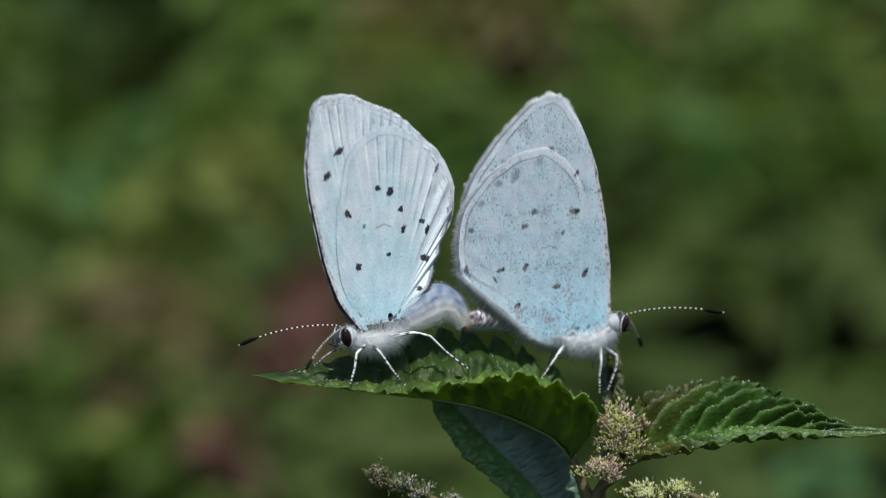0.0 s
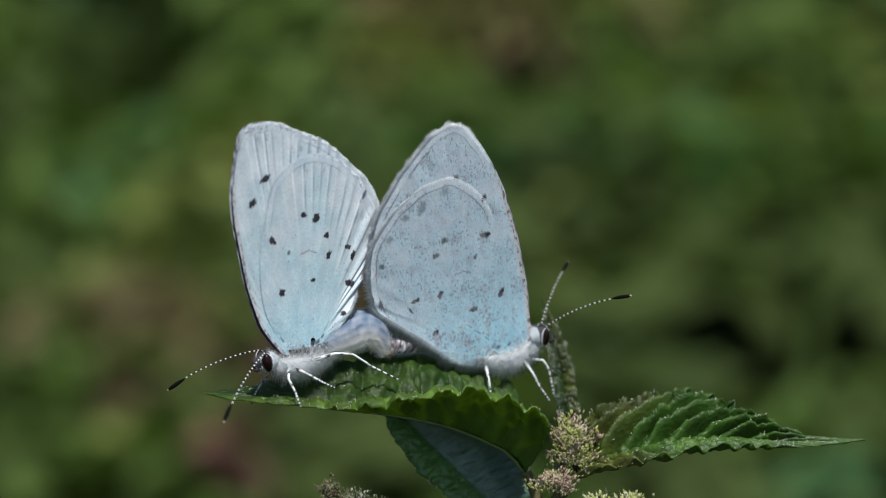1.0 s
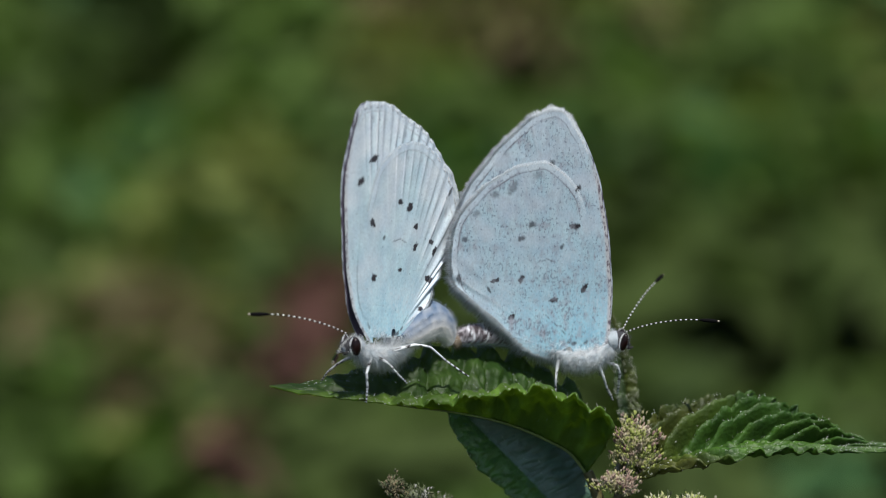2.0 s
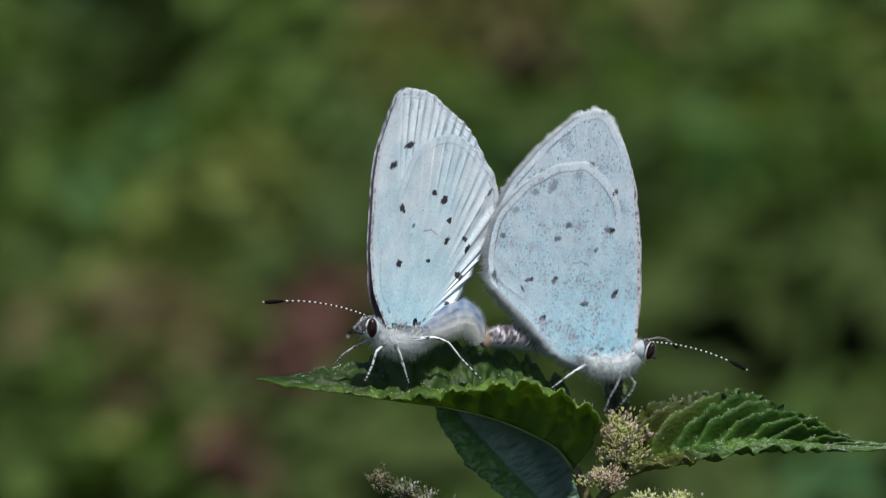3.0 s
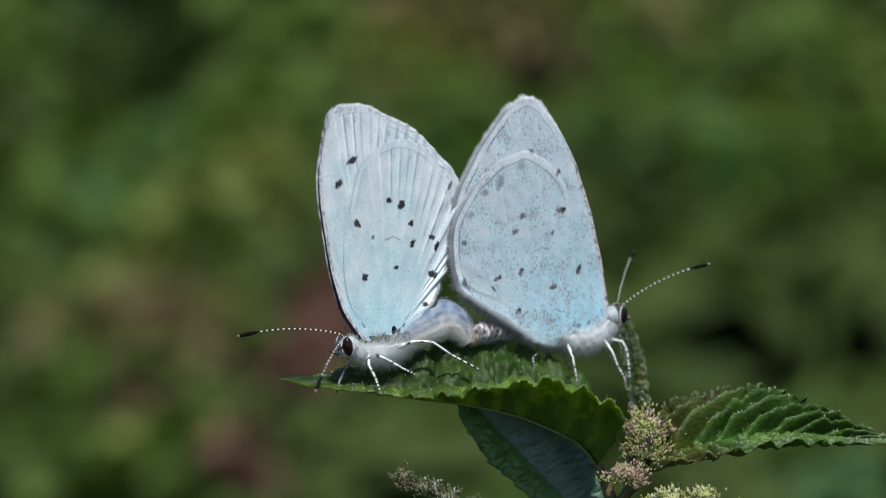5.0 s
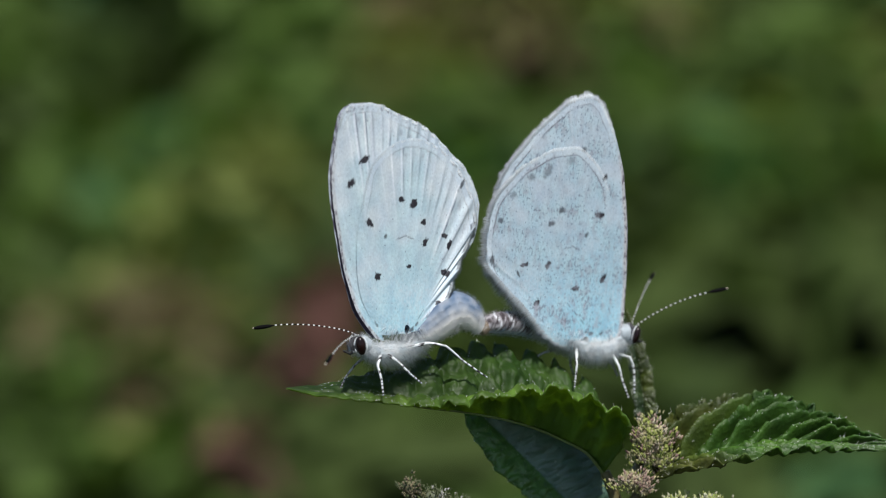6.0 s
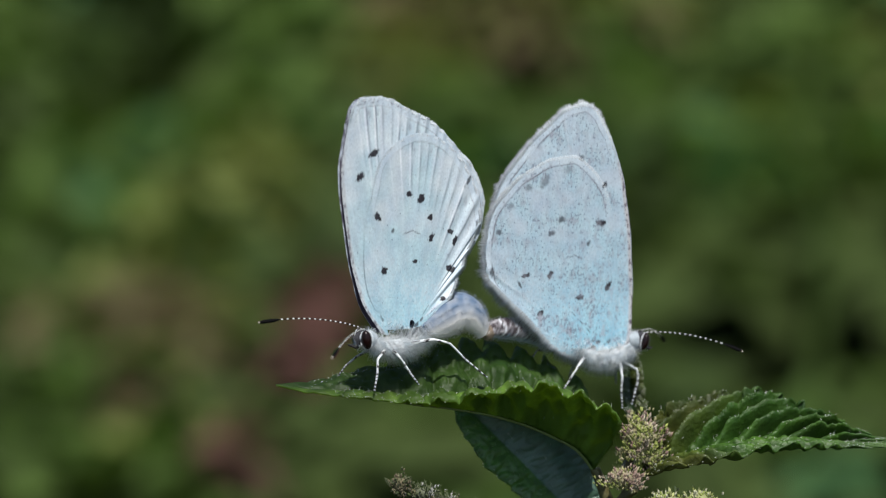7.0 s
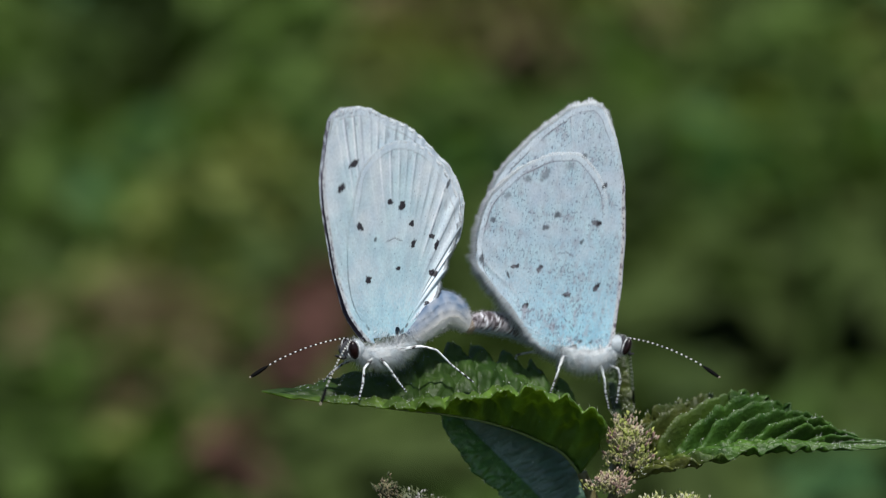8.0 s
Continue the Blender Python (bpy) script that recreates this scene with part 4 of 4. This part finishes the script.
FORE_A = [(-7.7, .3), (-8.1, .6), (-9.3, 2.2), (-10.0, 4.0), (-10.5, 5.6), (-11.2, 8.8), (-11.45, 10.4), (-11.5, 11.6), (-11.3, 13.3), (-11.1, 14.8), (-10.85, 15.35), (-10.4, 15.75), (-9.7, 15.9), (-8.8, 15.95), (-7.8, 15.7), (-6.7, 15.2), (-5.2, 14.6), (-4.0, 13.8), (-2.8, 12.7), (-1.9, 11.9), (-1.25, 11.0), (-.65, 9.75), (-.5, 8.9), (-.9, 6.6), (-3.4, 3.2)]
HIND_A = [(-7.6, .6), (-9.0, 3.0), (-9.5, 5.6), (-9.45, 8.4), (-9.2, 10.2), (-8.8, 11.8), (-8.05, 12.7), (-7.05, 13.4), (-6.0, 13.7), (-5.0, 13.6), (-3.8, 13.1), (-2.8, 12.25), (-1.95, 11.2), (-1.3, 10.1), (-.85, 8.8), (-.85, 7.8), (-1.2, 6.8), (-1.55, 6.0), (-1.85, 5.2), (-2.2, 4.1), (-2.65, 3.1), (-3.25, 2.2), (-3.85, 1.5), (-4.8, .9)]
FORE_B = [(10.5, -.9), (10.85, .1), (10.87, 2.9), (10.65, 4.9), (10.3, 7.45), (9.9, 9.2), (9.5, 10.9), (9.0, 12.2), (8.45, 13.4), (7.95, 14.3), (7.4, 15.05), (6.95, 15.55), (6.3, 15.85), (5.7, 15.75), (4.6, 15.3), (3.9, 14.6), (2.85, 13.6), (1.95, 12.5), (1.2, 11.5), (.7, 10.8), (.2, 9.75), (.0, 8.8), (.3, 7.2), (5.0, 2.2)]
HIND_B = [(9.4, -.8), (9.6, 2.7), (9.4, 5.9), (9.0, 8.0), (8.5, 9.5), (7.95, 10.6), (6.95, 11.6), (5.8, 12.3), (4.7, 12.2), (3.65, 11.95), (2.75, 11.4), (1.7, 10.7), (.9, 9.8), (.15, 8.85), (-.3, 7.85), (-.48, 6.5), (-.5, 5.3), (-.3, 4.35), (-.05, 3.6), (.5, 3.1), (1.6, 2.15), (2.7, 1.3), (3.9, .15), (5.2, -.95), (7.0, -1.6)]


def grey_coat(a, b):
    k = .5 + .9 * noise.noise(Vector((a * 9, b * 2.2, 2)))
    return tuple(np.array((.58, .65, .69)) * (1 - min(1, max(0, k))) + np.array((.82, .84, .84)) * min(1, max(0, k)))


def abdomen_a(a, b):
    k = min(1.0, max(0.0, (math.cos(b) - .25 * math.sin(b) + .05) * 1.6)) * min(1, (1 - a) * 5)
    k *= min(1, max(0, .9 + .5 * noise.noise(Vector((a * 12, b * 3, 0)))))
    return tuple(np.array((.80, .78, .74)) * (1 - k) + np.array((.12, .18, .27)) * k)


def abdomen_b(a, b):
    if a > .93:
        return (.30, .23, .17)
    k = min(1, max(0, .5 + 1.2 * noise.noise(Vector((a * 24, b * 3, 2)))))
    pale = np.array((.18 + .24 * k, .24 + .24 * k, .30 + .24 * k))
    if a < .24 or math.cos(b) > .6 + .4 * noise.noise(Vector((a * 20, 0, 7))):
        return tuple(pale)
    # dark mottled rings with a ragged white edge each
    if .5 < (a * 8 + .12 * math.sin(b * 3)) % 1 < .64 and a < .85:
        return (.70, .72, .75)
    k = min(1, max(0, .3 + 1.5 * noise.noise(Vector((a * 40, b * 5, 4)))))
    return tuple(np.array((.07, .055, .06)) * (1 - k) + np.array((.46, .44, .46)) * k)


def butterfly(label, at, fore, hind, fore_root, hind_root, spots, look_of, thorax, belly, belly_radii, belly_coat, belly_hairs, head_at, way, legs, far_shift, far_open):
    fly = thing("butterfly", label, "butterfly", "mating pair of butterflies", at=at)
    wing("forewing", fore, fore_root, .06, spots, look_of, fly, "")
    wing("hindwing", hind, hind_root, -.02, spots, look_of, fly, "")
    wing("forewing", fore, fore_root, .30, [], look_of, fly, "dark upper side of the forewing", False, far_shift, far_open)
    wing("hindwing", hind, hind_root, .40, [], look_of, fly, "dark upper side of the hindwing", False, (.15 if way > 0 else 0, 0), far_open)
    furry("thorax", thorax, [.45, .62, .68, .55, .35], grey_coat, fly, "whitish furry thorax", 4200, .85, 5, flat=.85, back=(-way * .35, -.1, -.55))
    tail = furry("abdomen", belly, belly_radii, belly_coat, fly, "curved abdomen joined to its mate's", belly_hairs, (.3 if belly_hairs > 4000 else .36), 6, flat=.9, back=(-way * .3, 0, 0))
    hinge = Vector(belly[0]) * MM
    for o in (tail, *tail.children):
        o.data.transform(Matrix.Translation(-hinge))
    tail.matrix_basis = Matrix.Translation(hinge)
    head(fly, head_at, way)
    feelers = [antenna(fly), antenna(fly)]
    limbs = [leg(fly, pts, pale) for pts, pale in legs]
    return fly, feelers, limbs, (tail, hinge, Vector(belly[-1]) * MM - hinge)


POSE_A = [(0, 1.30, 594.97, -0.6, -0.0, 30.1), (0.3, 1.02, 593.77, 0.6, 2.0, 29.4), (0.5, 0.55, 593.82, 1.8, 1.8, 29.3), (0.7, -0.49, 593.38, 2.6, 2.4, 29.1), (1, -4.27, 593.45, 3.8, -0.2, 29.9), (1.2, -2.15, 593.19, 3.5, -0.1, 29.1),
          (1.5, -2.07, 592.67, 2.9, 3.3, 30.9), (1.8, -2.59, 593.09, 1.5, 9.1, 38.4), (2, -0.07, 593.13, 0.5, 10.5, 44.6), (2.2, 0.13, 593.87, 0.8, 8.9, 44.6), (3.3, 1.85, 593.05, -1.6, 19.3, 33.7), (3.5, 0.79, 593.28, -0.2, 17.6, 35.3),
          (3.8, 1.17, 593.95, -2.5, 8.7, 31.5), (4, 0.78, 593.68, -4.6, 4.4, 27.0), (4.2, -0.39, 593.73, -4.4, 5.3, 26.3), (5.3, 0.59, 593.92, -0.6, 3.9, 27.8), (5.5, -0.52, 593.61, -0.2, 3.7, 28.1), (5.8, 0.03, 594.20, -0.3, 1.9, 30.4),
          (6, 1.29, 594.06, -1.4, 3.8, 27.3), (6.2, 1.27, 593.67, 0.1, 9.3, 34.8), (6.5, 1.93, 593.57, -0.8, 11.8, 31.7), (6.8, 2.27, 593.79, -0.9, 9.5, 31.9), (7, 1.87, 594.17, -1.4, 5.3, 29.5), (7.2, 1.42, 594.31, -1.2, 2.0, 31.1),
          (7.5, 0.54, 594.32, -1.8, -1.3, 28.8), (7.8, 0.36, 594.32, -0.6, -0.7, 30.9), (8, 0.92, 594.02, 0.3, 2.2, 32.4)]
POSE_B = [(0, 1.27, 594.41, 3.4, 0.0, 19.9), (0.3, 1.04, 592.86, 5.0, -3.7, 19.0), (0.5, 0.50, 592.67, 6.1, -6.0, 19.9), (0.7, -0.60, 592.06, 6.9, -8.5, 20.5), (1, -4.55, 592.25, 8.4, -6.8, 19.9), (1.2, -2.24, 592.25, 7.5, -7.1, 21.1),
          (1.5, -1.93, 592.31, 5.9, -6.8, 20.9), (1.8, -2.29, 593.92, 5.7, -1.5, 15.3), (2, 0.20, 593.97, 6.0, 1.6, 10.1), (2.2, 0.27, 595.25, 4.6, 7.4, 9.0), (3.3, 2.54, 594.01, 0.2, 5.1, 18.7), (3.5, 1.52, 593.97, 1.1, 2.4, 21.1),
          (3.8, 1.64, 594.09, 3.8, 3.6, 22.4), (4, 0.89, 593.95, 3.4, -3.1, 22.7), (4.2, -0.26, 593.86, 2.7, -5.9, 25.3), (5.3, 0.64, 593.82, -1.0, -6.2, 26.5), (5.5, -0.43, 593.60, -1.1, -6.1, 27.3), (5.8, 0.02, 594.74, -0.5, 0.5, 25.5),
          (6, 1.38, 595.43, -0.3, 8.0, 25.3), (6.2, 1.51, 595.66, -0.7, 10.1, 21.9), (6.5, 2.29, 595.41, -2.1, 11.5, 20.9), (6.8, 2.58, 594.79, -2.6, 8.8, 22.0), (7, 1.99, 594.45, -2.2, 5.4, 21.2), (7.2, 1.50, 594.63, -2.2, 2.8, 19.7),
          (7.5, 0.57, 594.30, -1.0, 0.2, 19.1), (7.8, 0.41, 595.02, -0.4, 7.2, 18.1), (8, 0.92, 595.41, -0.5, 11.7, 19.1)]
SWAY = [(0, 0, 0, 0), (0.3, 0.16, -0.77, -0.09), (0.5, 0.16, -0.62, -0.15), (0.7, -1.23, -1.07, -0.4), (1, -3.61, -0.77, -0.78), (1.2, -1.39, -0.99, -0.49), (1.5, -0.77, -1.19, -0.05), (1.8, -2.04, -0.82, 0.25),
          (2, 0.62, -0.88, 0.45), (2.2, -0.21, -0.62, 0.48), (3.3, 0.07, -0.26, 1.14), (3.5, -0.81, 0.05, 1.0), (3.8, 0.23, 0.22, 0.74), (4, 0.62, -0.35, 0.56), (4.2, -0.09, -0.19, 0.6), (5.3, 1.55, -0.05, -0.3),
          (5.5, 0.54, -0.25, -0.88), (5.8, 0.68, -0.23, -0.38), (6, 1.01, -0.54, -0.05), (6.2, 0.69, -0.39, 0.01), (6.5, 0.74, -0.39, 0.11), (6.8, 1.13, -0.38, 0.06), (7, 0.73, -0.46, 0.02), (7.2, 1.04, -0.36, -0.15),
          (7.5, 0.53, -0.59, -0.4), (7.8, 0.01, -0.51, -0.37), (8, -0.07, -0.77, -0.35)]


def fly_pose(row):
    return pose(row[1] * MM, 0, row[2] * MM, row[3], row[4], row[5])


def shoot_pose(row):
    pivot = Vector((.01149, 0, .58767))
    turn = pose(0, 0, 0, 0, row[3], 0)
    spot = pivot + Vector((row[1] * MM, 0, row[2] * MM)) - turn @ (pivot - Vector(FOOT))
    return Matrix.Translation(spot) @ turn


# far-side legs take half the white: shade put into their tint
LEGS_A = [([(-7.6, -.55, -.5), (-8.7, -1.1, -1.0), (-8.95, -1.3, -1.9), (-9.4, -1.5, -2.9)], 1), ([(-7.4, -.55, -.5), (-6.9, -1.2, -1.2), (-6.3, -1.4, -2.2), (-5.7, -1.5, -3.0)], 1),
          ([(-6.2, -.5, -.3), (-4.4, -1.1, -.05), (-3.2, -1.2, -.4), (-2.0, -1.3, -1.6), (-.4, -1.4, -2.9)], 1),
          ([(-7.8, .8, -.7), (-9.0, 1.2, -1.1), (-9.8, 1.5, -1.6), (-10.3, 1.8, -2.2)], .5), ([(-7.0, .8, -.8), (-6.4, 1.5, -1.2), (-6.0, 1.8, -2.2)], .5), ([(-5.6, .8, -.6), (-4.4, 1.5, -.6), (-3.4, 1.8, -1.6)], .5)]
LEGS_B = [([(10.0, -.5, -1.5), (9.9, -1.1, -2.6), (9.8, -1.1, -3.6), (9.85, -1.1, -4.9)], 1), ([(10.0, -.3, -1.6), (11.2, -.7, -2.4), (11.25, -.7, -3.2), (10.7, -.6, -4.9)], 1),
          ([(7.3, -.5, -1.5), (6.4, -1.1, -2.2), (6.0, -1.1, -2.8), (5.5, -1.1, -3.5)], .9),
          ([(9.6, .7, -1.9), (10.4, 1.2, -2.6), (10.3, 1.3, -4.0)], .5), ([(7.0, .7, -1.6), (5.6, 1.2, -1.3), (4.6, 1.3, -1.3), (4.1, 1.3, -2.2)], .5), ([(7.6, .7, -1.8), (7.2, 1.3, -2.6), (7.0, 1.4, -3.4)], .5)]

fly_a, feelers_a, limbs_a, tail_a = butterfly("silvery white butterfly with bold black spots and closed wings", fly_pose(POSE_A[0]), FORE_A, HIND_A, (-7.3, .25), (-5.7, .7), SPOTS_A, LOOK_A,
    [(-8.5, -.1, -.3), (-7.6, -.3, -.6), (-6.4, -.3, -.6), (-5.2, -.2, -.25), (-4.2, .1, .4)], [(-4.9, .5, .3), (-3.4, .6, .95), (-2.2, .55, 1.5), (-1.2, .35, 1.45), (-.4, .1, .75), (0, 0, 0)], [.95, 1.2, 1.42, 1.38, 1.0, .4],
    abdomen_a, 4100, (-9.0, -.05), -1, LEGS_A, (-.1, .0), .01)
fly_b, feelers_b, limbs_b, tail_b = butterfly("bluish grey speckled butterfly with small spots and closed wings", fly_pose(POSE_B[0]), FORE_B, HIND_B, (8.9, -1.1), (8.2, -1.2), SPOTS_B, LOOK_B,
    [(11.0, -.1, -.8), (10.2, -.3, -1.3), (9.2, -.3, -1.65), (8.0, -.2, -1.5), (6.9, .1, -.9)], [(7.4, 1.0, -.8), (5.2, 1.0, -.1), (3.4, .85, .3), (1.8, .45, .5), (.6, .15, .45), (0, 0, .1)], [.95, .95, .9, .82, .72, .42],
    abdomen_b, 2600, (11.5, -.3), 1, LEGS_B, (.15, 0), .01)


# ---- what moves ----
SOCKET_A, SOCKET_B = (-9.2, .7), (11.85, .35)
FEELERS = [
    (feelers_a[0], (SOCKET_A[0], .3, SOCKET_A[1]), [(0, 12, 145), (0.3, 21, 152), (0.7, 39, 127), (1, 26, 149), (1.2, 12, 160), (1.5, 8, 156), (1.8, 0, 158), (2, -5, 155), (2.2, -9, 156), (3.3, 26, 149), (3.5, 39, 150), (3.8, 40, 142), (4, 20, 138), (4.2, 15, 144), (5.3, 2, 153), (5.5, 3, 146), (5.8, -4, 170), (6, 1, 146), (6.2, 0, 161), (6.5, -1, 156), (6.8, -1, 159), (7, -1, 166), (7.2, 2, 171), (7.5, 13, 153), (7.8, 18, 158), (8, 23, 157)]),
    (feelers_a[1], (SOCKET_A[0], -.3, SOCKET_A[1]), [(0, 14, 220), (0.3, 18, 222), (1, 27, 219), (1.2, 5, 230), (1.5, 15, 220), (1.8, 12, 218), (2, 11, 217), (2.2, 10, 216), (3.3, 17, 227), (3.5, 39, 225), (3.8, 11, 226), (4, 20, 231), (4.2, 35, 229), (5.3, 18, 228), (5.5, 15, 227), (5.8, 10, 225), (6, 8, 227), (6.2, 9, 221), (6.5, 9, 223), (6.8, 8, 222), (7, 9, 225), (7.2, 10, 223), (7.5, 17, 226), (7.8, 20, 223), (8, 27, 222)]),
    (feelers_b[0], (SOCKET_B[0], -.3, SOCKET_B[1]), [(0, -2, -19), (0.3, -17, -39), (0.7, -23, -40), (1, -24, -39), (1.2, -26, -40), (1.5, -28, -39), (1.8, -27, -38), (2, -16, -33), (2.2, -1, -36), (3.3, 8, -22), (3.5, -2, -18), (3.8, -9, -8), (4, -17, -35), (4.2, -13, -13), (5.3, -19, -13), (5.5, -21, -12), (5.8, -28, -12), (6, -29, -22), (6.2, -22, -21), (6.5, -12, -20), (6.8, -2, -26), (7, 6, -29), (7.2, 14, -29), (7.5, 28, -9), (7.8, 32, -31), (8, 12, -26)]),
    (feelers_b[1], (SOCKET_B[0], .3, SOCKET_B[1]), [(0, 35, 49), (0.7, -8, 50), (1, -19, 49), (1.2, -20, 52), (1.5, -20, 51), (1.8, -19, 54), (2, -21, 51), (2.2, -11, 60), (3.3, 13, 48), (3.8, -8, 49), (4, -8, 49), (4.2, -10, 50), (5.3, -20, 47), (5.5, -18, 47), (5.8, -22, 50), (6, -27, 49), (6.2, -21, 49), (6.5, -10, 49), (7.5, 34, 47), (7.8, 43, 46), (8, 50, 44)]),
]


def motions():
    walk(nettle, [(r[0], shoot_pose(r)) for r in SWAY])
    for fly, rows, limbs, (tail, hinge, rest) in ((fly_a, POSE_A, limbs_a, tail_a), (fly_b, POSE_B, limbs_b, tail_b)):
        # the tips of both abdomens stay together
        steps = []
        for a, b, r in zip(POSE_A, POSE_B, rows):
            meet = (fly_pose(a).translation + fly_pose(b).translation) / 2
            q = rest.rotation_difference(fly_pose(r).inverted() @ meet - hinge)
            steps.append((r[0], Matrix.Translation(hinge) @ q.to_matrix().to_4x4()))
        walk(tail, steps)
        walk(fly, [(r[0], fly_pose(r)) for r in rows])
        for limb, hip, reach in limbs:
            # each foot keeps its hold on the leaf
            hold = shoot_pose(SWAY[0]).inverted() @ (fly_pose(rows[0]) @ (hip + reach))
            steps = []
            for r, s in zip(rows, SWAY):
                aim = fly_pose(r).inverted() @ (shoot_pose(s) @ hold) - hip
                q = reach.rotation_difference(aim)
                if q.angle > radians(40):
                    q = Matrix.Rotation(radians(40), 3, q.axis).to_quaternion()
                steps.append((r[0], Matrix.Translation(hip) @ q.to_matrix().to_4x4()))
            walk(limb, steps)
    for feeler, socket, rows in FEELERS:
        walk(feeler, [(t, pose(socket[0] * MM, socket[1] * MM, socket[2] * MM, 0, ry, rz)) for t, ry, rz in rows])


motions()
